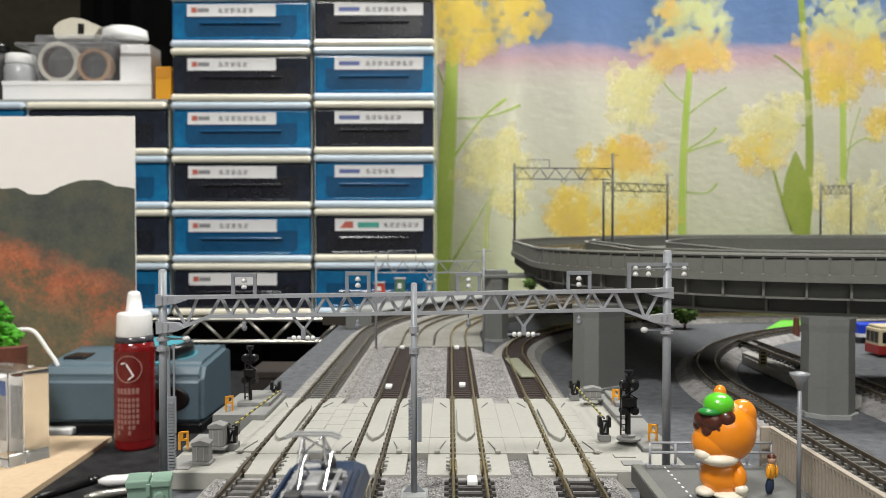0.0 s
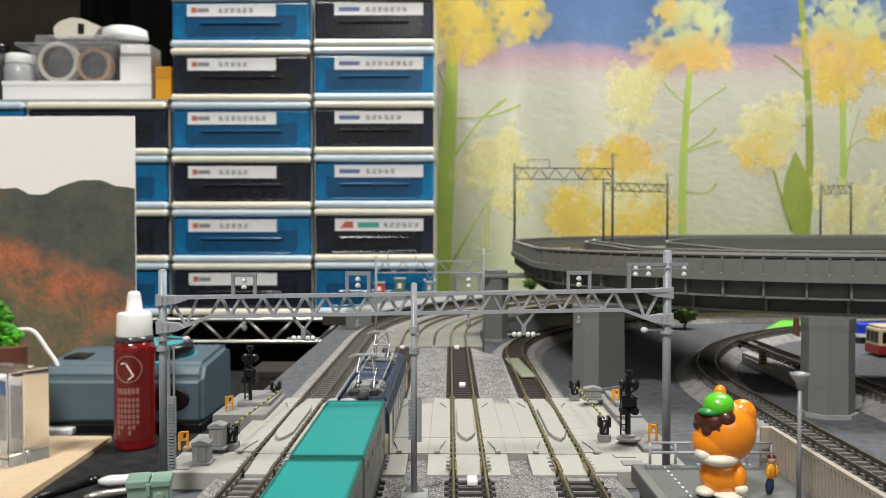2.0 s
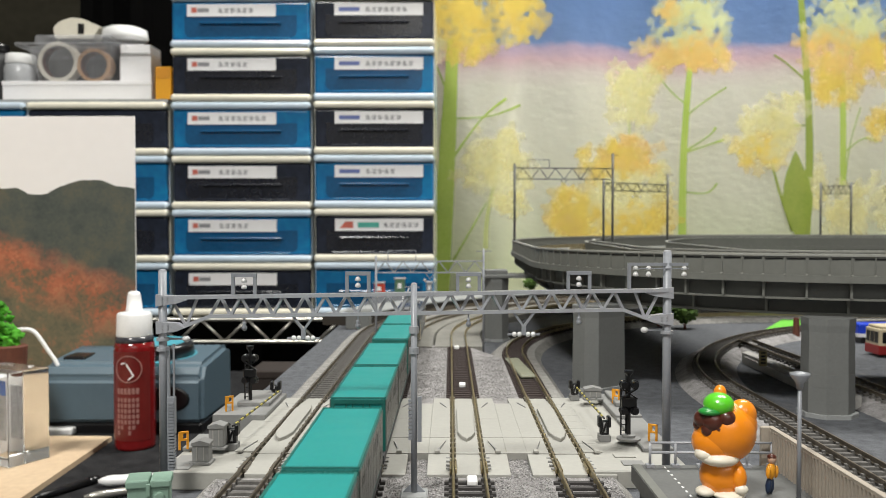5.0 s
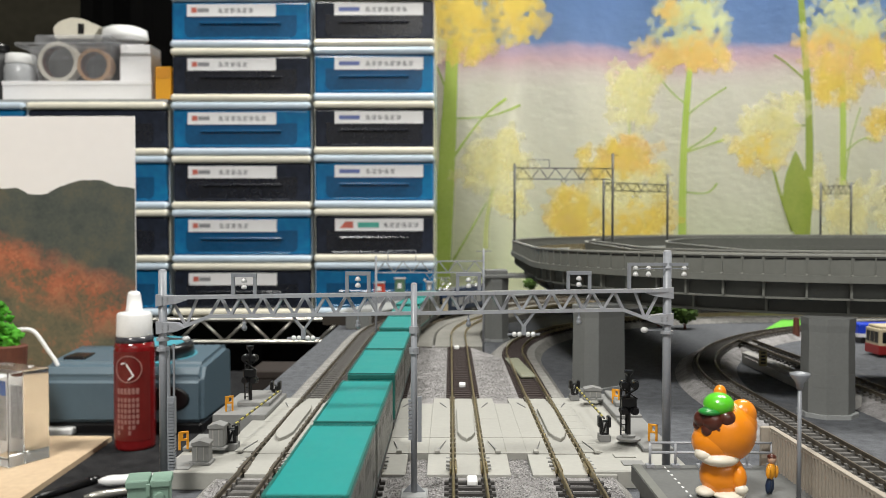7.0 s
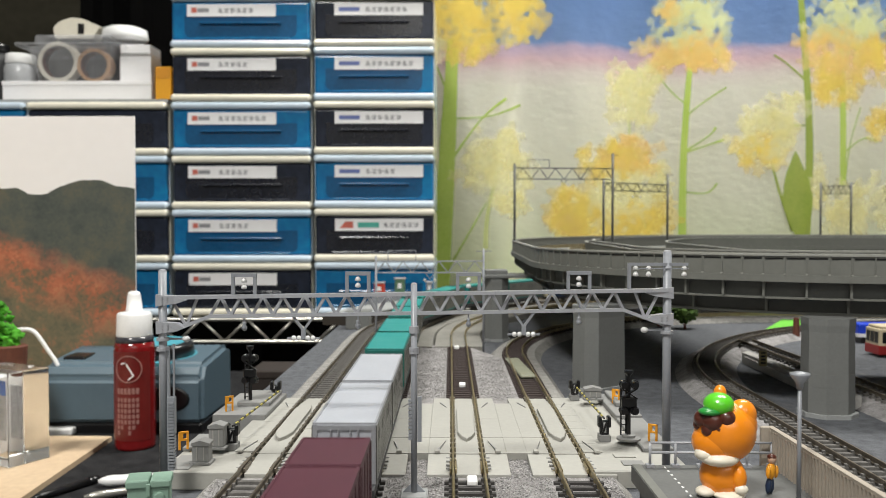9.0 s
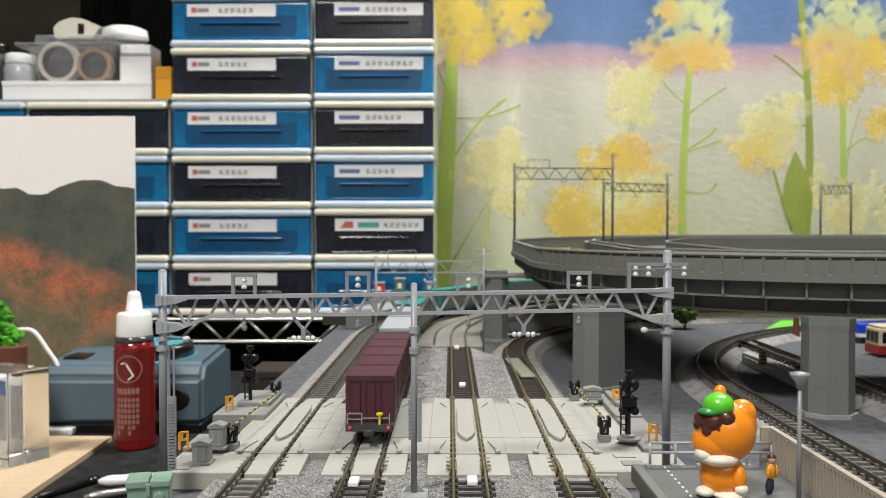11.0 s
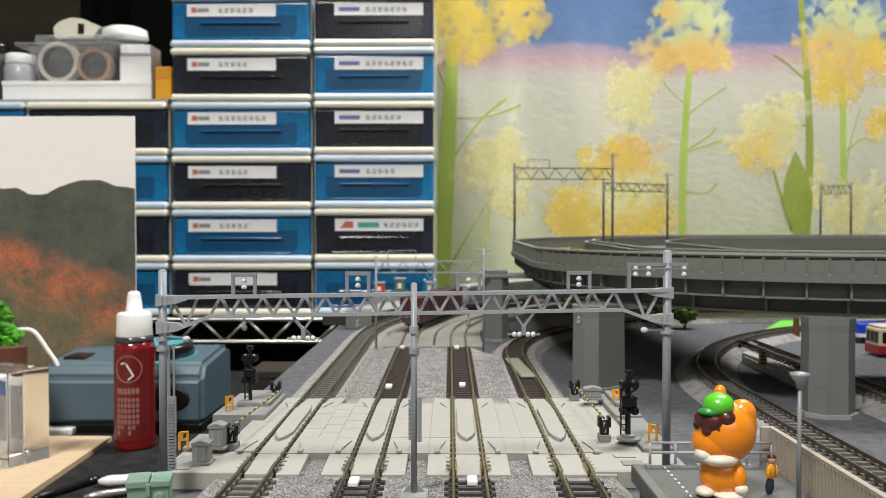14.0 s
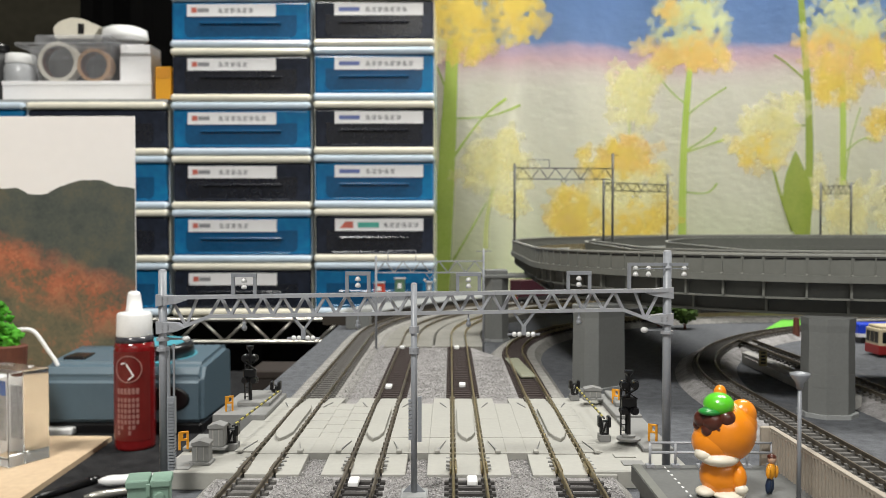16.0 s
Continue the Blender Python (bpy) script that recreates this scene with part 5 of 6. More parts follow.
lathe(bm, [(13.2, 86.5), (13.4, 87.5), (13.0, 103), (12.0, 105), (6.2, 106), (5.0, 118), (4.2, 120.5), (2.0, 121.3)], 0, 0, 36)
part("dropper_cap", bm, WHITE, bot, "white ribbed dropper cap", True)
lab = B()
for i in range(17):
    a0, a1 = math.radians(-160 + i * 8), math.radians(-160 + (i + 1) * 8)
    q = [Vector((15.45 * math.cos(a), 15.45 * math.sin(a), z)) for a, z in ((a0, 8), (a1, 8), (a1, 76), (a0, 76))]
    lab.faces.new([lab.verts.new(v) for v in q])
bmesh.ops.remove_doubles(lab, verts=lab.verts, dist=0.01)
part("wrap_label", lab, mat("dark_red_label", (0.16, 0.012, 0.010), 0.35, vary=0.3, size=12), bot, "dark red printed label", True)
LINK = mat("label_print", (0.34, 0.17, 0.15), 0.5, vary=0.2, size=8)
for i in range(6):
    a = math.radians(-118 + i * 11)
    for k in range(7 - i % 3):
        part("bar", box(B(), -1.0, 1.0, -0.1, 0.1, 0, 3.0), LINK, bot).matrix_local = pose(15.6 * math.cos(a) * M, 15.6 * math.sin(a) * M, (38 - k * 4.2) * M, 0, 0, math.degrees(a) + 90)
    part("bar", box(B(), -1.1, 1.1, -0.1, 0.1, 0, 4.5), LINK, bot).matrix_local = pose(15.6 * math.cos(a) * M, 15.6 * math.sin(a) * M, 44 * M, 0, 0, math.degrees(a) + 90)
bm = B()
for i in range(28):
    t0, t1 = 2 * math.pi * i / 28, 2 * math.pi * (i + 1) / 28
    def on(t, r):
        a = math.radians(-88) + r * math.cos(t) / 15.5
        return Vector((15.65 * math.cos(a), 15.65 * math.sin(a), 63 + r * math.sin(t)))
    beam(bm, on(t0, 10), on(t1, 10), 0.8)
part("ring_mark", bm, LINK, bot)
bm = B()
for (u0, z0), (u1, z1) in (((-5, 67), (-2, 68)), ((-1, 67), (4, 58)), ((4, 58), (0, 55))):
    a0, a1 = math.radians(-88) + u0 / 15.5, math.radians(-88) + u1 / 15.5
    beam(bm, (15.6 * math.cos(a0), 15.6 * math.sin(a0), z0), (15.6 * math.cos(a1), 15.6 * math.sin(a1), z1), 2.6, 1.0)
part("white_mark", bm, PAPER, bot)

# power controller
cx, cy = -254.8, 683.2
ctl = thing("train_controller", cx - 5, cy + 45, -92, label="blue grey model train controller with a large teal dial", category="controller")
bm = B()
prism(bm, [(-38, 12), (-38, 50), (-30, 62), (40, 68), (52, 64), (54, 12)], -78, 56, Matrix(((0, 0, 1, 0), (1, 0, 0, 0), (0, 1, 0, 0), (0, 0, 0, 1))))
bmesh.ops.bevel(bm, geom=list(bm.edges), offset=4, segments=3, affect="EDGES")
part("body", bm, PACK, ctl)
part("base", box(B(), -76, 54, -36, 52, 0, 13, 2), BLACK, ctl)
tilt = Matrix.Translation((12, 0, 63.4)) @ Matrix.Rotation(math.radians(5), 4, "X")
part("dial_ring", lathe(B(), [(31, -2), (31, 0.8), (27, 1.2)], 0, 0, 40, tilt), TEALDIAL, ctl, "teal scale ring")
dl = part("dial", lathe(B(), [(25, 0.9), (24.6, 9), (23, 12), (18, 12.6)], 0, 0, 40, tilt), BLACK, ctl, "black dial knob", True)
part("dial_cap", lathe(B(), [(18.5, 12.4), (18, 13.2), (4, 13.4)], 0, 0, 40, tilt), TEALDIAL, dl, "teal dial cap")
part("switch", box(B(), -68, -49, -20, 4, 60, 65.5, 1.5, 2), BLACK, ctl, "black rocker switch")
part("marking", box(B(), -40, 4, 24, 34, 66.0, 67.6, 0.1), VIA, ctl)
part("logo_oval", lathe(B(), [(17, 0), (17, 1.0), (15, 1.6)], 0, 0, 32, Matrix.Translation((28, -38.0, 33)) @ Matrix.Rotation(math.pi / 2, 4, "X") @ Matrix.Diagonal((1, 0.62, 1, 1))), BLACK, ctl, "black oval socket panel")

# dark box beside it
bxt = thing("brown_box", cx + 100, cy + 60, -88, label="dark brown box standing behind the crossing", category="box")
part("body", box(B(), -18, 40, -20, 30, 0, 42, 1), mat("dark_brown_card", (0.022, 0.015, 0.012), 0.8, vary=0.3, size=20), bxt)
part("lid", box(B(), -19, 41, -21, 31, 40, 47, 1), mat("dark_brown_lid", (0.028, 0.019, 0.015), 0.8, vary=0.3, size=20), bxt)
wc = thing("white_tray", -325.6, 682.7, -88, label="white plastic tray edge behind the wooden board", category="tray")
part("tray", box(B(), -60, 16, 0, 30, 0, 6, 1.5, 2), WHITE, wc)

# potted model tree and white cable
px, pz = -331.6, -24.3
pot = thing("potted_plant", px - 6, 640, -88, label="small bright green model tree in a brown pot", category="plant")
# Stand added under the pot, white so the clear block ahead looks lighter.
part("stand", box(B(), -16, 16, -12, 12, 0, pz + 88 - 2, 2), PAPER, pot, "added white stand, pale to lighten the clear block")
part("pot", lathe(B(), [(12, pz + 84), (13.5, pz + 104), (12, pz + 105)], 0, 0, 20), BROWN, pot, "reddish brown pot")


def clumps(bm, x, y, z, r, n, size, rnd, flat=1.0):
    for i in range(n):
        v = Vector((rnd.gauss(0, 1), rnd.gauss(0, 1), rnd.gauss(0, 1))).normalized() * r * rnd.uniform(0.55, 1.0)
        blob(bm, x + v.x, y + v.y, z + v.z * flat, size * rnd.uniform(0.5, 1.2), 1, 1, 0.8, 1, 0.9)


bm = B()
rnd = random.Random(3)
for dx, dz, r in ((-18, 36, 20), (-2, 24, 10), (-20, 8, 16), (-30, 24, 20), (-18, -8, 12)):
    clumps(bm, dx, 0, pz + 96 + dz - 10, r, 130, 3.4, rnd)
part("crown", bm, mat("bright_model_foliage", (0.09, 0.42, 0.02), 0.9, dark=(0.03, 0.16, 0.008), size=4, island=True), pot, "bright green foam foliage")
cab = thing("white_cable", 0, 0, 0, label="white cable looping down behind the controller", category="cable")
cv = bpy.data.curves.new("cable", "CURVE")
cv.dimensions, cv.bevel_depth, cv.bevel_resolution, cv.resolution_u = "3D", 1.7 * M, 3, 8
sp = cv.splines.new("NURBS")
pts = [(-366.0, -4.0), (-358.0, -2.2), (-350.0, -2.0), (-344.0, -8.0), (-338.0, -18.0), (-331.0, -27.0), (-326.0, -36.0), (-324.0, -58.0), (-324.0, -86.0)]
sp.points.add(len(pts) - 1)
for p, (x, z) in zip(sp.points, pts):
    p.co = (x * M, 0.7, z * M, 1)
sp.use_endpoint_u = True
cv.materials.append(WHITE)
new("cable", cv).parent = cab

# loose pens and tools lying on the dark desk
for x, y, z, L, r, rz, m, lbl in ((-206.1, 552.0, -84.2, 40, 3.6, 12, WHITE, "white plastic tube lying on the desk"), (-247.0, 534.6, -85.4, 36, 2.6, 62, BLACK, "black pen lying on the desk"), (-208.0, 527.9, -85, 34, 2.6, 30, CHROME, "small metal tool lying on the desk")):
    t = thing("pen", x, y, z, rz, label=lbl, category="pen", group="loose tools")
    mm = Matrix.Rotation(math.pi / 2, 4, "Y")
    part("barrel", lathe(B(), [(r * 0.4, -L / 2 - 5), (r * 0.9, -L / 2), (r, -L / 2 + 2), (r, L / 2)], 0, 0, 16, mm), m, t, smooth=True)
    part("end_cap", lathe(B(), [(r * 1.05, L / 2), (r * 1.05, L / 2 + 6), (r * 0.7, L / 2 + 8)], 0, 0, 16, mm), m, t, smooth=True)

# sage box at the layout's edge
gx, gz = -84.9, 11.8
gb = thing("trackside_cabinet", gx, 236, 0, 14, label="sage green trackside cabinet with a lidded top", category="trackside box")
part("body", box(B(), -5.6, 5.6, -4, 4, 0, gz - 2.2, 0.3), GREENBOX, gb)
part("lid", box(B(), -6.1, 0.2, -4.6, 4.6, gz - 2.4, gz, 0.5, 2), GREENBOX, gb)
part("lid", box(B(), 0.4, 6.1, -4.6, 4.6, gz - 2.4, gz - 0.2, 0.5, 2), GREENBOX, gb)
part("latch", box(B(), -0.6, 0.6, -4.9, -3.9, gz - 4.6, gz - 1.0, 0.2), GREENBOX, gb)
part("handle", lathe(B(), [(1.5, 0), (1.5, 0.6), (1.0, 0.8)], 0, 0, 14, Matrix.Translation((2.8, -4.0, gz - 5)) @ Matrix.Rotation(math.pi / 2, 4, "X")), GREENBOX, gb)

# ---- clutter on top of the lower drawer stack ----
TZ = DTOP - 2 * PITCH + 5
# Riser added under the boxes; its grey edge stands for the shade there.
sheet = thing("added_riser_sheet", -490, 1114, TZ - 5, label="grey sheet added to raise the boxes, in place of a shaded strip", category="cardboard")
part("sheet", box(B(), -140, 118, 0, 180, 0.1, 5, 0.5), FOOT, sheet)
tray = thing("white_box", -462, 1118, TZ, label="long flat white cardboard box on the drawers", category="box")
part("box", box(B(), -132, 66, 0, 110, 0.2, 24, 0.6), PAPER, tray)
part("lid_edge", box(B(), -132.6, 66.6, -0.8, 111, 19, 24.6, 0.4), PAPER, tray)
CLEAR = mat("clear_box_plastic", (0.78, 0.79, 0.83), 0.1, vary=0.15, size=30, alpha=0.17)
cb = thing("clear_plastic_box", -498, 1112, TZ + 24.6, label="clear plastic box holding rolls of tape", category="plastic box")
bm = box(B(), -50, 46, 6, 74, 0, 46, 4, 2)
for v in bm.verts:
    if v.co.z > 30:
        v.co.x, v.co.y = v.co.x * 1.2, (v.co.y - 40) * 1.15 + 40
part("body", bm, CLEAR, cb, "clear plastic body")
part("rim", box(B(), -74, 68, -6, 86, 44, 49, 2, 2), CLEAR, cb, "clear flanged rim")
part("lid", box(B(), -54, 50, 6, 74, 49, 62, 4, 2), CLEAR, cb, "clear snap-on lid")
part("handle", box(B(), -40, 36, 20, 60, 62, 64, 0.8), CLEAR, cb)


def tape_roll(x, y, z, r, material, label):
    t = thing("tape_roll", x, y, z, label=label, category="tape", group="rolls of tape")
    mm = Matrix.Translation((0, 0, r)) @ Matrix.Rotation(math.pi / 2, 4, "X")
    bm = B()
    n = 32
    for r0, y0, r1, y1 in ((r, -9, r, 9), (r, 9, r * 0.80, 9), (r * 0.80, 9, r * 0.80, -9), (r * 0.80, -9, r, -9)):
        for i in range(n):
            a0, a1 = 2 * math.pi * i / n, 2 * math.pi * (i + 1) / n
            bm.faces.new([bm.verts.new(mm @ Vector((rr * math.cos(a), rr * math.sin(a), yy))) for rr, yy, a in ((r0, y0, a0), (r0, y0, a1), (r1, y1, a1), (r1, y1, a0))])
    bmesh.ops.remove_doubles(bm, verts=bm.verts, dist=0.01)
    part("roll", bm, material, t)
    bm = B()
    lathe(bm, [(r * 0.795, -8), (r * 0.795, 8)], 0, 0, 32, mm)
    bmesh.ops.delete(bm, geom=[f for f in bm.faces if len(f.verts) > 4], context="FACES_ONLY")
    part("core", bm, BROWN, t)


tape_roll(-524, 1136, TZ + 24.7, 27, mat("cream_tape", (0.62, 0.58, 0.50), 0.5, vary=0.1, size=15), "cream roll of masking tape")
tape_roll(-476, 1136, TZ + 24.7, 22.5, mat("tan_tape", (0.42, 0.24, 0.12), 0.4, vary=0.2, size=15), "brown roll of tape")
jar = thing("white_jar", -580, 1140, TZ + 24.7, label="small translucent jar with a white screw lid", category="jar")
part("jar", lathe(B(), [(20, 0), (21, 3), (21, 22), (18, 25)], 0, 0, 28), mat("milky_jar", (0.45, 0.46, 0.48), 0.3, vary=0.2, size=20), jar, smooth=True)
part("lid", lathe(B(), [(19, 25), (19.5, 26), (19, 38), (17, 39)], 0, 0, 28), WHITE, jar, "white screw lid", True)
for x in (-617,):
    d2 = thing("dark_jar", x, 1150, TZ + 0.2, label="dark glass paint jar beside the white box", category="jar")
    part("jar", lathe(B(), [(18, 0), (19, 3), (19, 60), (15, 66)], 0, 0, 24), UNDER, d2, smooth=True)
    part("lid", lathe(B(), [(15, 66), (15, 78), (14, 79)], 0, 0, 24), BLACK, d2, smooth=True)
sb = thing("small_white_box", -420, 1130, TZ + 24.7, label="small folded white carton", category="box")
part("carton", box(B(), -22, 20, 0, 40, 0, 36, 0.6), PAPER, sb)
part("flap", box(B(), -20, 20, -3, 38, 36, 50, 0.6), PAPER, sb)
part("fold_line", box(B(), -18, 18, -3.4, -2.9, 37, 38.5), LGREY, sb)
wl = thing("plastic_disc", -448, 1165, TZ + 88.8, label="round white plastic lid lying on the clear box", category="lid")
part("disc", lathe(B(), [(30, 0), (31, 2), (29, 13), (22, 16)], 0, 0, 36), WHITE, wl, smooth=True)
ms = thing("white_mask_part", -510, 1168, TZ + 88.8, label="ivory plastic model shell lying on the clear box", category="model part")
bm = B()
prism(bm, [(-31, 0), (-33, 16), (-24, 24), (-8, 29), (8, 27), (24, 20), (34, 16), (26, 10), (22, 0)][::-1], -14, 14, Matrix.Rotation(math.pi / 2, 4, "X"))
bmesh.ops.bevel(bm, geom=list(bm.edges), offset=1.5, segments=2, affect="EDGES")
part("shell", bm, mat("ivory_plastic", (0.66, 0.62, 0.52), 0.5, vary=0.1, size=20), ms)
part("window_slot", box(B(), 2, 10, -14.6, -13.5, 6, 20), BLACK, ms)
ob = thing("orange_carton", -378, 1120, TZ, label="bright orange carton end on the drawers", category="box")
part("carton", box(B(), -13, 8, 0, 60, 0.2, 44, 0.8), mat("orange_card", (0.92, 0.42, 0.01), 0.5, vary=0.1, size=20), ob)
part("flap", box(B(), -12, 7, -0.8, 0.2, 28, 42), ORANGE, ob)
bk = thing("brown_paper_bag", -392, 1180, TZ, label="crumpled brown paper bag behind the carton", category="bag")
bm = B()
blob(bm, 0, 0, 26, 26, 0.9, 0.8, 1.0, 3, 0.3)
part("bag", bm, mat("brown_paper", (0.12, 0.075, 0.03), 0.8, vary=0.4, size=20), bk)

# ---- small things under and behind the viaduct ----
bush_seed = 11
for x, y, n in ((174.3, 703.5, 60), (192.1, 687.8, 60), (102.3, 1058.1, 50)):
    t = thing("model_bush", x, y, 0, label="bright green model bush on the felt", category="bush", group="model bushes")
    part("stem", beam(B(), (0, 0, 0), (0, 0, 8), 2.4, 1.6, 8), BROWN, t)
    bm = B()
    clumps(bm, 0, 0, 13, 9.5, n * 3, 2.2, random.Random(bush_seed), 0.8)
    part("crown", bm, LEAF, t)
    bush_seed += 1
gm = thing("grass_patch", 0, 0, 0, label="bright green grass mat with a small tree stump", category="grass mat")
part("mat", prism(B(), [(245.6, 658.4), (244.3, 634.4), (257.9, 631.2), (281.0, 658.7), (318.9, 747.9), (291.7, 738.6)], 0.05, 2.5), GRASS, gm)
part("stump", beam(B(), (255.9, 622.3, 2.0), (255.9, 622.3, 16), 5, 4, 10), BROWN, gm)
sg = thing("yellow_sign", 173.8, 467.1, 5.5, label="small cream sign board with dark bars beside the track", category="sign")
part("board", box(B(), -2.2, 2.2, -0.5, 0.5, 0, 8.5, 0.2), mat("cream_sign", (0.55, 0.48, 0.24), 0.6, vary=0.15, size=3), sg)
for i in range(4):
    part("bar", box(B(), -1.3, 1.3, -0.75, -0.45, 1.2 + i * 1.9, 2.2 + i * 1.9), UNDER, sg)
tx, ty = 278.1, 542.9
tram = thing("model_tram", tx + 18, ty, 0.05, label="cream and red model tram with dark windows", category="tram")
part("body", box(B(), -24, 30, -9, 9, 3, 18, 0.8, 2), CREAM, tram, "cream body")
part("skirt", box(B(), -24.3, 30.3, -9.3, 9.3, 1.5, 7.5, 0.4), mat("tram_red", (0.32, 0.02, 0.02), 0.4, vary=0.1, size=6), tram, "red skirt")
part("roof", box(B(), -23, 29, -8, 8, 18, 20.0, 0.9, 2), CREAM, tram)
for x in (-22, -16.5, -9, 0, 9, 18):
    part("window", box(B(), x, x + (4 if x < -10 else 7), -9.25, -8.9, 9, 16), BLACK, tram)
for y in (-7.4, -2.2, 3.0):
    part("window", box(B(), -24.25, -23.9, y, y + 4.2, 9, 16), BLACK, tram)
part("truck", box(B(), -18, 24, -5, 5, 0, 2), UNDER, tram)
bc = thing("blue_model_car", 301.7, 606.5, 0.05, label="small blue and white model vehicle on the felt", category="vehicle")
part("body", box(B(), -11, 16, -7, 7, 4, 14, 1.2, 2), mat("bright_blue", (0.01, 0.05, 0.55), 0.35, vary=0.1, size=6), bc)
part("stripe", box(B(), -11.2, 16.2, -7.2, 7.2, 4.5, 7), WHITE, bc)
part("chassis", box(B(), -9, 14, -6, 6, 0, 4.2), BLACK, bc)
ab = thing("concrete_block", -74.9, 677.9, 0.05, label="dark grey concrete block at the bend of the track", category="block")
part("block", box(B(), -9.5, 9.5, 2, 24, 0, 13, 0.5), PIER, ab)
part("coping", box(B(), -10.2, 10.2, 1.4, 24.6, 13, 14.4, 0.3), PIER, ab)
# distant low model station pieces behind the far gantry
for (x, y), w, h, m, lbl in (((-85.9, 1029.6), 12, 15, mat("signal_red", (0.62, 0.07, 0.035), 0.5, vary=0.15, size=6), "red and white model hut behind the tracks"), ((-62.0, 1047.6), 12, 19, mat("dull_green", (0.10, 0.20, 0.11), 0.6, vary=0.2, size=6), "green model wagon body behind the tracks"), ((-25.6, 1057.0), 7, 14, LGREY, "small pale hut with window behind the tracks")):
    t = thing("model_hut", x, y, 0, label=lbl, category="model building", group="small models behind the curve")
    part("walls", box(B(), -w / 2, w / 2, -8, 8, 0, h, 0.4), m, t)
    part("roof", box(B(), -w / 2 - 1, w / 2 + 1, -9, 9, h, h + 1.4, 0.4), LGREY, t)
    part("window", box(B(), -w * 0.2, w * 0.2, -8.4, -7.9, h * 0.4, h * 0.75), WHITE, t)

# ---- loose ballast stones between the tracks ----
rs = np.random.RandomState(5)
patch = []
for x0, x1, y0, y1, cnt, z in ((-52.6, -35.2, 205, 261.3, 2600, 4.0), (-19.3, -2.0, 205, 261.3, 2600, 4.0), (14.0, 31.2, 205, 261.3, 2600, 4.0), (47.2, 51.0, 205, 261.3, 500, 4.0), (-72.6, -68.5, 215, 259, 400, 3.9), (-47.2, -40.4, 261, 281, 420, 4.0), (-13.9, -7.3, 261, 281, 420, 4.0), (19.3, 25.9, 261, 281, 420, 4.0),
                               (-51, -35.2, 381, 552, 3000, 4.0), (-19.3, -2.0, 381, 552, 3000, 4.0), (14.0, 30, 381, 500, 2200, 4.0), (-65, -55, 205, 261.3, 700, 3.4), (-32, -22.5, 205, 261.3, 600, 3.3), (1.2, 10.8, 205, 261.3, 600, 3.3), (34.5, 44, 205, 261.3, 600, 3.4)):
    patch.append(np.column_stack([rs.uniform(x0, x1, cnt), rs.uniform(y0, y1, cnt), np.full(cnt, z), rs.uniform(0.12, 0.40, cnt) * np.where(rs.uniform(0, 1, cnt) < 0.06, 1.5, 1.0)]))
patch = np.vstack(patch)
OCT = np.array([(1, 0, 0), (-1, 0, 0), (0, 1, 0), (0, -1, 0), (0, 0, 1), (0, 0, -1)], float)
TRI = [(0, 2, 4), (2, 1, 4), (1, 3, 4), (3, 0, 4), (2, 0, 5), (1, 2, 5), (3, 1, 5), (0, 3, 5)]
V, Fc = [], []
for i, (x, y, z, r) in enumerate(patch):
    q = Euler(rs.uniform(0, 6.28, 3)).to_matrix()
    sc = rs.uniform(0.6, 1.3, (6, 1))
    for v in OCT * sc * r:
        w = q @ Vector(v)
        V.append(((x + w.x) * M, (y + w.y) * M, (z + w.z * 0.7 + 0.15) * M))
    Fc += [(a + 6 * i, b + 6 * i, c + 6 * i) for a, b, c in TRI]
me = bpy.data.meshes.new("ballast_stones")
me.from_pydata(V, [], Fc)
me.materials.append(STONE)
tagged(new("ballast_stones", me), "loose pale grey ballast stones between the tracks", "ballast", kind="stuff")


# ---- the goods train ----
def train_at(t):
    """Distance of the first container's front along the line at t seconds; the train gathers speed."""
    ts = [-1, 0, 2, 3.5, 4.2, 6.5, 7, 9, 11.5, 12.5, 13.5, 14, 15, 16, 17]
    ds = [-7, 79, 250, 381, 445.5, 645, 695, 893, 1157, 1264, 1382, 1438, 1555, 1672, 1790]
    # monotone cubic through the timetable
    k = max(i for i in range(len(ts) - 1) if ts[i] <= t)
    def slope(i):
        i = min(max(i, 1), len(ts) - 2)
        return (ds[i + 1] - ds[i - 1]) / (ts[i + 1] - ts[i - 1])
    h = ts[k + 1] - ts[k]
    u = (t - ts[k]) / h
    m0, m1 = slope(k) * h, slope(k + 1) * h
    return (2 * u**3 - 3 * u**2 + 1) * ds[k] + (u**3 - 2 * u**2 + u) * m0 + (-2 * u**3 + 3 * u**2) * ds[k + 1] + (u**3 - u**2) * m1


def car_pose(d, base):
    """A car with its middle at d, on two bogies base apart."""
    fx, fy, _ = line_of(-27.9, 348, 598.0, d + base / 2)
    rx, ry, _ = line_of(-27.9, 348, 598.0, d - base / 2)
    return pose((fx + rx) / 2 * M, (fy + ry) / 2 * M, RAILZ * M, 0, 0, -math.degrees(math.atan2(fx - rx, fy - ry)))


def bogie(parent, y):
    bg = part("bogie", B_bogie(y), UNDER, parent)
    for dy in (-6.5, 6.5):
        bm = B()
        m = Matrix.Translation((0, y + dy, 2.9)) @ Matrix.Rotation(math.pi / 2, 4, "Y")
        for s in (-4.4, 4.4):
            lathe(bm, [(2.9, s - 0.6), (2.9, s + 0.6)], seg=14, m=m)
        lathe(bm, [(0.6, -4.4), (0.6, 4.4)], seg=8, m=m)
        part("wheelset", bm, UNDER, bg)
    return bg


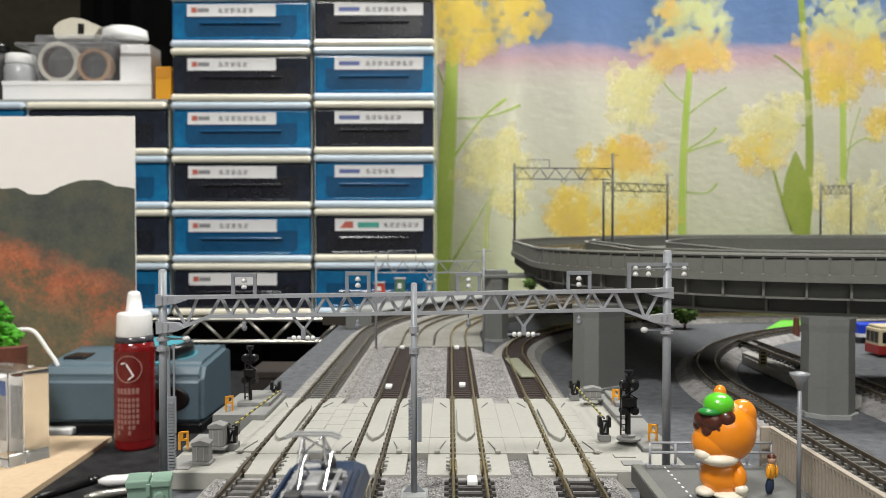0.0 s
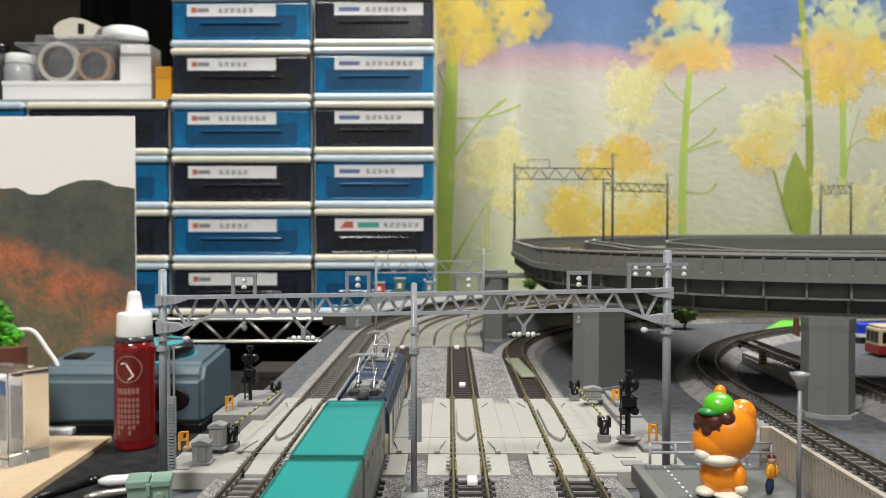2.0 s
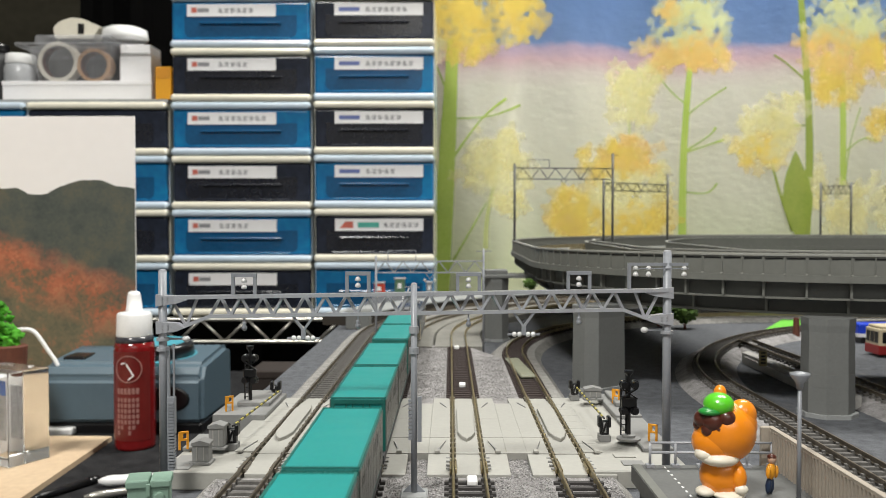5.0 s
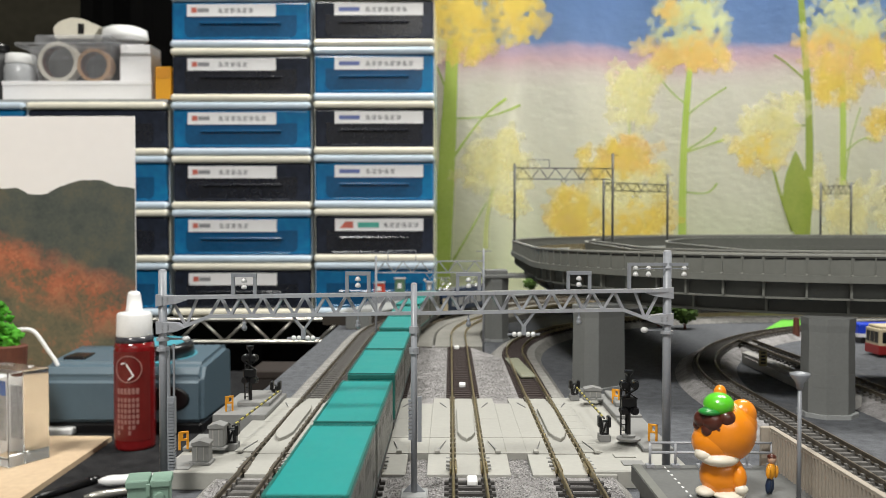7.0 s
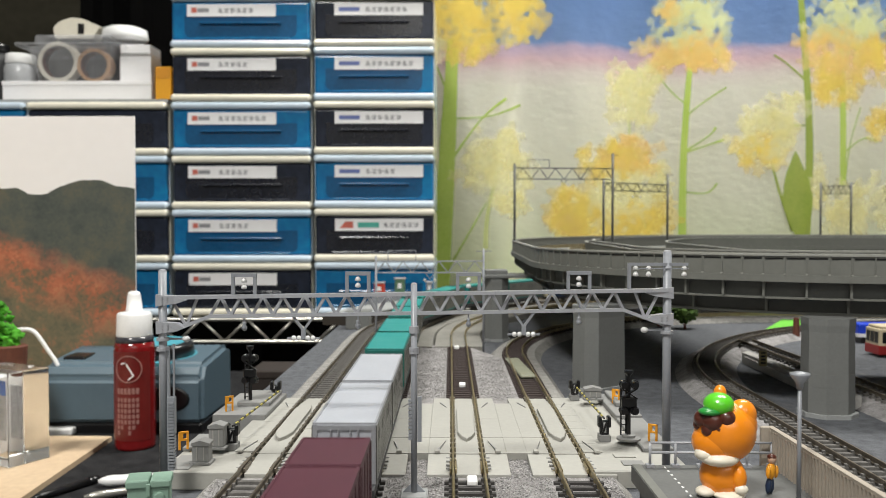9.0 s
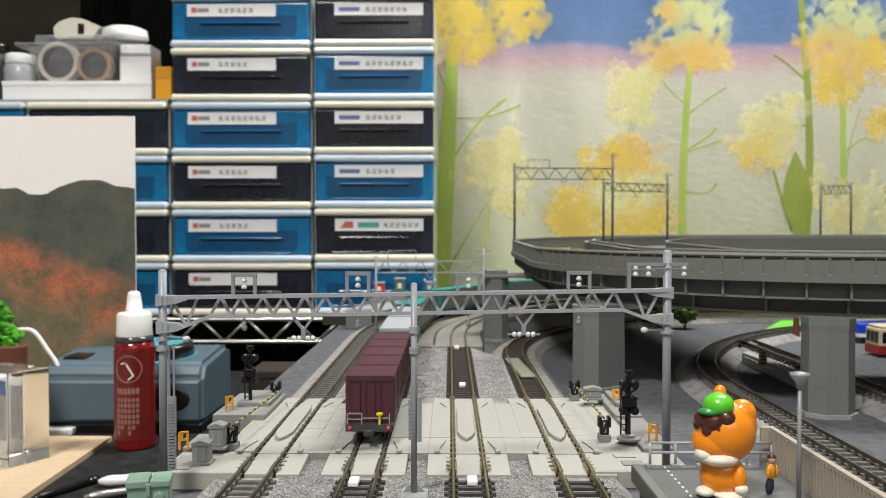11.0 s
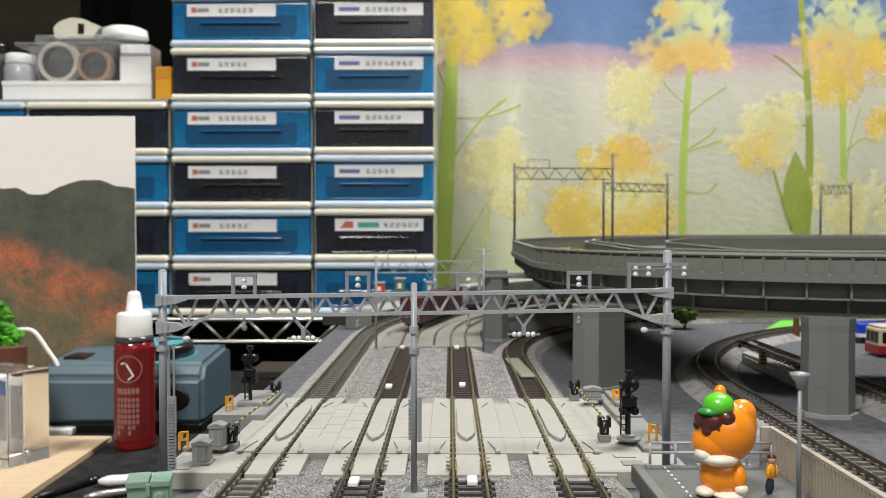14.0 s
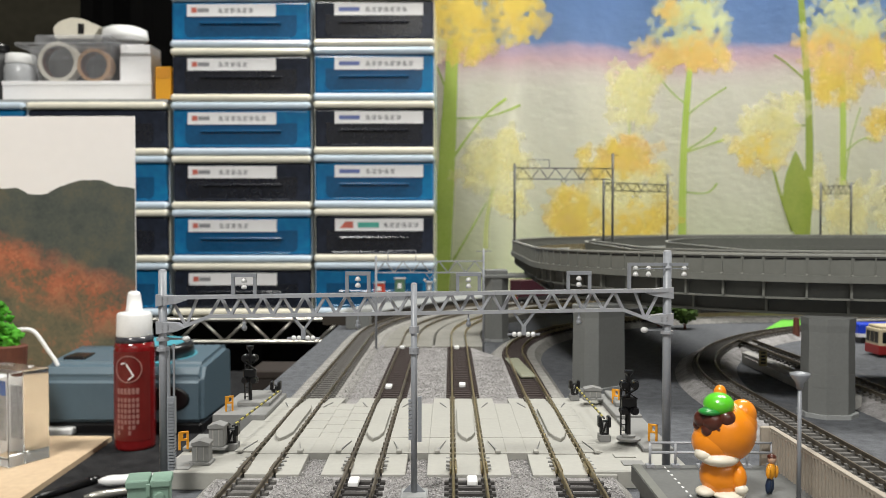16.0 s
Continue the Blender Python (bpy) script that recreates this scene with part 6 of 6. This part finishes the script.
def B_bogie(y):
    bm = B()
    for s in (-1, 1):
        box(bm, s * 6.2 - 0.7, s * 6.2 + 0.7, y - 10, y + 10, 2.0, 4.4, 0.3)
        for dy in (-6.5, 6.5):
            box(bm, s * 6.6 - 0.9, s * 6.6 + 0.9, y + dy - 1.6, y + dy + 1.6, 1.6, 4.0, 0.3)
    box(bm, -6, 6, y - 2.5, y + 2.5, 3.0, 6.2)
    return bm


def container(parent, y0, y1, z0, z1, material, frame_mat, ribs, half=8.45):
    c = part("container", box(B(), -half, half, y0, y1, z0, z1, 0.35, 2), material, parent)
    bm = B()
    for s in (-1, 1):
        for i in range(ribs):
            y = y0 + (y1 - y0) * (i + 0.5) / ribs
            box(bm, s * half - 0.18, s * half + 0.18, y - 0.5, y + 0.5, z0 + 1.2, z1 - 1.4)
        for y in (y0 + 0.7, y1 - 0.7):
            box(bm, s * half - 0.22, s * half + 0.22, y - 0.6, y + 0.6, z0 + 0.2, z1 - 0.6)
    part("rib", bm, SIDEG if ribs > 10 else material, c)
    if ribs > 10:
        for s in (-1, 1):
            sp = part("side_panel", box(B(), s * half - 0.12, s * half + 0.12, y0 + 1.6, y1 - 1.6, z0 + 1.0, z1 - 1.2), SIDEG, c, "dull silver side panel")
            bm = B()
            for k, (a, b, za, zb) in enumerate(((0.08, 0.20, 10.5, 13.0), (0.30, 0.36, 11.0, 13.0), (0.55, 0.80, 9.5, 13.0), (0.86, 0.93, 4.0, 6.0))):
                for q in range(3):
                    ya, yb = y0 + (y1 - y0) * (a + (b - a) * q / 3), y0 + (y1 - y0) * (a + (b - a) * (q + 0.7) / 3)
                    box(bm, s * half - 0.2, s * half + 0.2, ya, yb, z0 + za, z0 + zb)
            part("bar", bm, SIDEP, sp)
    for y, s in ((y0, -1), (y1, 1)):
        bm = B()
        for x in (-half + 0.7, half - 0.7):
            box(bm, x - 0.6, x + 0.6, y + s * 0.15 - 0.2, y + s * 0.15 + 0.2, z0 + 0.2, z1 - 0.3)
        box(bm, -half + 0.3, half - 0.3, y + s * 0.15 - 0.22, y + s * 0.15 + 0.22, z1 - 1.7, z1 - 0.5)
        for x in (-3.6, -1.6, 1.6, 3.6):
            beam(bm, (x, y + s * 0.35, z0 + 0.8), (x, y + s * 0.35, z1 - 1.6), 0.35)
        part("end_frame", bm, frame_mat, c)
    bm = B()
    for x in (-half + 0.25, half - 0.25):
        box(bm, x - 0.3, x + 0.3, y0 + 0.2, y1 - 0.2, z1 - 0.1, z1 + 0.18)
    for y in (y0 + 0.3, y1 - 0.3):
        box(bm, -half + 0.2, half - 0.2, y - 0.35, y + 0.35, z1 - 0.1, z1 + 0.18)
    part("roof_rim", bm, frame_mat, c)
    return c


def wagon(load):
    w = thing("container_wagon", 0, 0, 0, label={"teal": "flat wagon loaded with two long teal containers", "silver": "flat wagon loaded with two long pale silver containers",
              "maroon": "last flat wagon loaded with small maroon containers, red tail lamps"}[load], category="goods wagon", group="wagons of the goods train")
    bm = B()
    box(bm, -8.2, 8.2, -65, 65, 5.4, 6.8, 0.2)
    for s in (-1, 1):
        box(bm, s * 7.9 - 0.4, s * 7.9 + 0.4, -65, 65, 4.6, 6.9)
        prism(bm, [(-48, 2.2), (-56, 5.2), (56, 5.2), (48, 2.2)][::-1], s * 4.2 - 0.4, s * 4.2 + 0.4, Matrix(((0, 0, 1, 0), (1, 0, 0, 0), (0, 1, 0, 0), (0, 0, 0, 1))))
    box(bm, -8.2, 8.2, -65.6, -64.6, 4.4, 6.9)
    box(bm, -8.2, 8.2, 64.6, 65.6, 4.4, 6.9)
    part("frame", bm, UNDER, w)
    for y in (-46, 46):
        bogie(w, y)
    for s in (-1, 1):
        bm = B()
        box(bm, -0.9, 0.9, s * 65, s * 68.4, 3.6, 5.2)
        box(bm, -1.7, 1.7, s * 67.0, s * 68.4, 3.3, 5.6, 0.3)
        part("coupler", bm, UNDER, w)
    bm = B()
    y = -65.0
    for x in (-7.6, -2.6, 7.0):
        beam(bm, (x, y, 6.6), (x, y, 10.6), 0.32)
    beam(bm, (-7.6, y, 10.6), (-2.6, y, 10.6), 0.32)
    beam(bm, (-7.6, y, 8.6), (-2.6, y, 8.6), 0.3)
    beam(bm, (-2.6, y, 9.0), (7.0, y, 9.0), 0.32)
    part("hand_rail", bm, LGREY, w, "grey end railing")
    if load == "maroon":
        for i in range(5):
            y1 = 62.0 - i * 24.9
            container(w, y1 - 24.1, y1, 6.9, 23.0, MAROON, MAROON, 4, 8.4)
        part("brake_wheel", lathe(B(), [(0.4, 6.5), (0.4, 10.0), (1.2, 10.2), (1.2, 10.8), (0.5, 11.0)], 3.6, -65.2, 12), YELLOW, w, "yellow brake handle")
        for x in (-6.7, 6.7):
            part("tail_lamp", lathe(B(), [(0.65, 0), (0.65, 0.9), (0.4, 1.1)], 0, 0, 12, Matrix.Translation((x, -65.5, 5.8)) @ Matrix.Rotation(math.pi / 2, 4, "X")), REDLAMP, w, "small red tail lamp")
    else:
        m, f = (TEAL, TEAL_D) if load == "teal" else (SILVER, SILVER_D)
        container(w, 1.8, 62.5, 6.9, 23.2, m, f, 14)
        container(w, -60.5, -1.8, 6.9, 23.2, m, f, 14)
    return w


def pantograph(y, parent):
    p = part("pantograph", B_frame(y), LGREY, parent, "raised silver pantograph")
    for s in (-1, 1):
        part("arm", beam(B(), (s * 2.6, y - 6, 22.4), (s * 2.8, y + 4.0, 27.4), 0.95, 0.8, 6), SILVERMETAL, p, "polished folding arm")
        part("arm", beam(B(), (s * 2.8, y + 4.0, 27.4), (s * 2.0, y - 2, 32.4), 0.6, 0.6, 6), SILVERMETAL, p, "polished folding arm")
        part("arm", beam(B(), (s * 2.6, y + 7, 22.4), (s * 2.8, y - 4.0, 27.4), 0.55, 0.55, 6), SILVERMETAL, p, "polished folding arm")
        part("arm", beam(B(), (s * 2.8, y - 4.0, 27.4), (s * 2.0, y - 2, 32.4), 0.6, 0.6, 6), SILVERMETAL, p, "polished folding arm")
        part("arm", beam(B(), (s * 2.8, y + 4.0, 27.4), (-s * 2.0, y - 2, 32.2), 0.5, 0.5, 6), SILVERMETAL, p, "polished folding arm")
    part("arm", beam(B(), (-2.8, y + 4.0, 27.4), (2.8, y + 4.0, 27.4), 0.4, 0.4, 6), SILVERMETAL, p, "polished folding arm")
    part("arm", beam(B(), (-2.8, y - 4.0, 27.4), (2.8, y - 4.0, 27.4), 0.4, 0.4, 6), SILVERMETAL, p, "polished folding arm")
    bm = B()
    for dy in (-3.2, -0.8):
        beam(bm, (-3.6, y + dy, 32.8), (3.6, y + dy, 32.8), 0.9, 0.45)
        for s in (-1, 1):
            beam(bm, (s * 3.6, y + dy, 32.8), (s * 5.6, y + dy, 32.1), 0.8, 0.4)
    part("contact_strip", bm, LGREY, p)


def B_frame(y):
    bm = B()
    for s in (-1, 1):
        box(bm, s * 4.2 - 0.5, s * 4.2 + 0.5, y - 8, y + 8, 21.9, 22.6)
        for dy in (-6, 6):
            lathe(bm, [(0.9, 20.9), (0.6, 21.3), (0.9, 21.6), (0.6, 22.0)], s * 5.2, y + dy, 8)
    for dy in (-7, 0, 7):
        box(bm, -5.6, 5.6, y + dy - 0.5, y + dy + 0.5, 21.8, 22.4)
    box(bm, -1.6, 1.6, y - 5, y + 4, 21.2, 23.4, 0.3)
    return bm


def locomotive():
    lo = thing("electric_locomotive", 0, 0, 0, label="navy electric locomotive with cream ends and two raised pantographs", category="locomotive", group="wagons of the goods train")
    bm = B()
    sec = [(-9.3, 5.0), (9.3, 5.0), (9.3, 17.0), (8.3, 19.6), (5.8, 20.6), (-5.8, 20.6), (-8.3, 19.6), (-9.3, 17.0)]
    m = Matrix(((1, 0, 0, 0), (0, 0, 1, 0), (0, 1, 0, 0), (0, 0, 0, 1)))
    prism(bm, sec, -54, 54, m)
    part("body", bm, NAVY, lo, "navy painted body")
    for s in (-1, 1):
        for dims in ((s * 9.3 - 0.12, s * 9.3 + 0.12, -53.8, -44, 5.2, 16.5), (s * 9.3 - 0.12, s * 9.3 + 0.12, 44, 53.8, 5.2, 16.5), (-9.0, 9.0, s * 54 - 0.2, s * 54 + 0.2, 5.2, 11.5)):
            part("end_panel", box(B(), *dims), CREAM, lo, "cream end panel")
    for s in (-1, 1):
        for i in range(6):
            y = -36 + i * 12.5
            part("grille", box(B(), s * 9.3 - 0.2, s * 9.3 + 0.2, y, y + 9.5, 8.5, 15.5), LGREY, lo, "pale grey side grille")
        part("cab_window", box(B(), s * 9.3 - 0.2, s * 9.3 + 0.2, 46, 51, 11.8, 16.2), BLACK, lo)
    for x in (-4.6, 4.6):
        for s in (-1, 1):
            part("windscreen", box(B(), x - 3.4, x + 3.4, s * 54.1 - 0.25, s * 54.1 + 0.25, 12, 17), BLACK, lo)
    bm = B()
    for s in (-1, 1):
        box(bm, s * 7.4 - 0.35, s * 7.4 + 0.35, -46, 46, 19.4, 21.2)
    part("roof_edge", bm, NAVY, lo)
    part("roof_box", box(B(), -4.9, 4.9, 4, 19, 20.4, 22.2, 0.5), NAVY, lo)
    part("roof_box", box(B(), -4.9, 4.9, -15, 2, 20.4, 22.0, 0.5), NAVY, lo)
    part("roof_deck", box(B(), -6.4, 6.4, -45, -17, 20.4, 20.9), ROOFG, lo, "dark roof walkway")
    part("roof_deck", box(B(), -6.4, 6.4, 21, 45, 20.4, 20.9), ROOFG, lo, "dark roof walkway")
    for y in (-47.5, 47.5):
        part("vent_pot", lathe(B(), [(1.7, 20.4), (1.7, 22.6), (1.4, 22.9), (1.4, 23.4), (0.6, 23.6)], 0.6, y, 14), UNDER, lo, "dark grey roof vent", True)
    for x, y, w, d, h in ((-3.4, -24, 1.6, 4, 1.8), (3.2, -22, 1.8, 5, 1.5), (-3.0, -40, 1.5, 4, 1.6), (3.4, -41, 1.5, 3, 2.0), (0.0, -19, 2.4, 2, 1.4), (-3.2, 24, 1.6, 4, 1.8), (3.2, 40, 1.8, 4, 1.5)):
        part("equipment_box", box(B(), x - w, x + w, y - d / 2, y + d / 2, 20.8, 20.8 + h, 0.25), UNDER, lo, "dark grey roof equipment")
    for x0, y0, x1, y1 in ((-4.8, -44, -4.8, 44), (4.6, -20, 4.6, 22), (-4.8, -26, 3.0, -22), (2.0, -44, 4.6, -30)):
        part("bus_bar", beam(B(), (x0, y0, 22.6), (x1, y1, 22.6), 0.45, 0.45, 6), LGREY, lo, "pale roof bus bar")
    for y in (-49, 49):
        part("horn_cover", blob_mesh(-4, y), LGREY, lo)
    pantograph(32, lo)
    pantograph(-31, lo)
    part("underframe", box(B(), -7.5, 7.5, -52, 52, 3.2, 5.2), UNDER, lo)
    for y in (-36, 0, 36):
        bogie(lo, y)
    for s in (-1, 1):
        bm = B()
        box(bm, -1.6, 1.6, s * 54, s * 57.6, 3.4, 5.6, 0.3)
        part("coupler", bm, UNDER, lo)
    return lo


def blob_mesh(x, y):
    bm = B()
    blob(bm, x, y, 20.6, 2.0, 1.4, 0.8, 0.5)
    return bm


loco = locomotive()
teal = wagon("teal")
wagons = [teal] + [copy_thing(teal, pose(0, 0, 0)) for _ in range(3)] + [wagon("silver"), wagon("maroon")]


def motions():
    times = [i * 0.2 for i in range(81)]
    walk(loco, [(t, car_pose(train_at(t) + 62.0, 72)) for t in times])
    for i, w in enumerate(wagons):
        walk(w, [(t, car_pose(train_at(t) - 62.5 - 137.2 * i, 92)) for t in times])


motions()
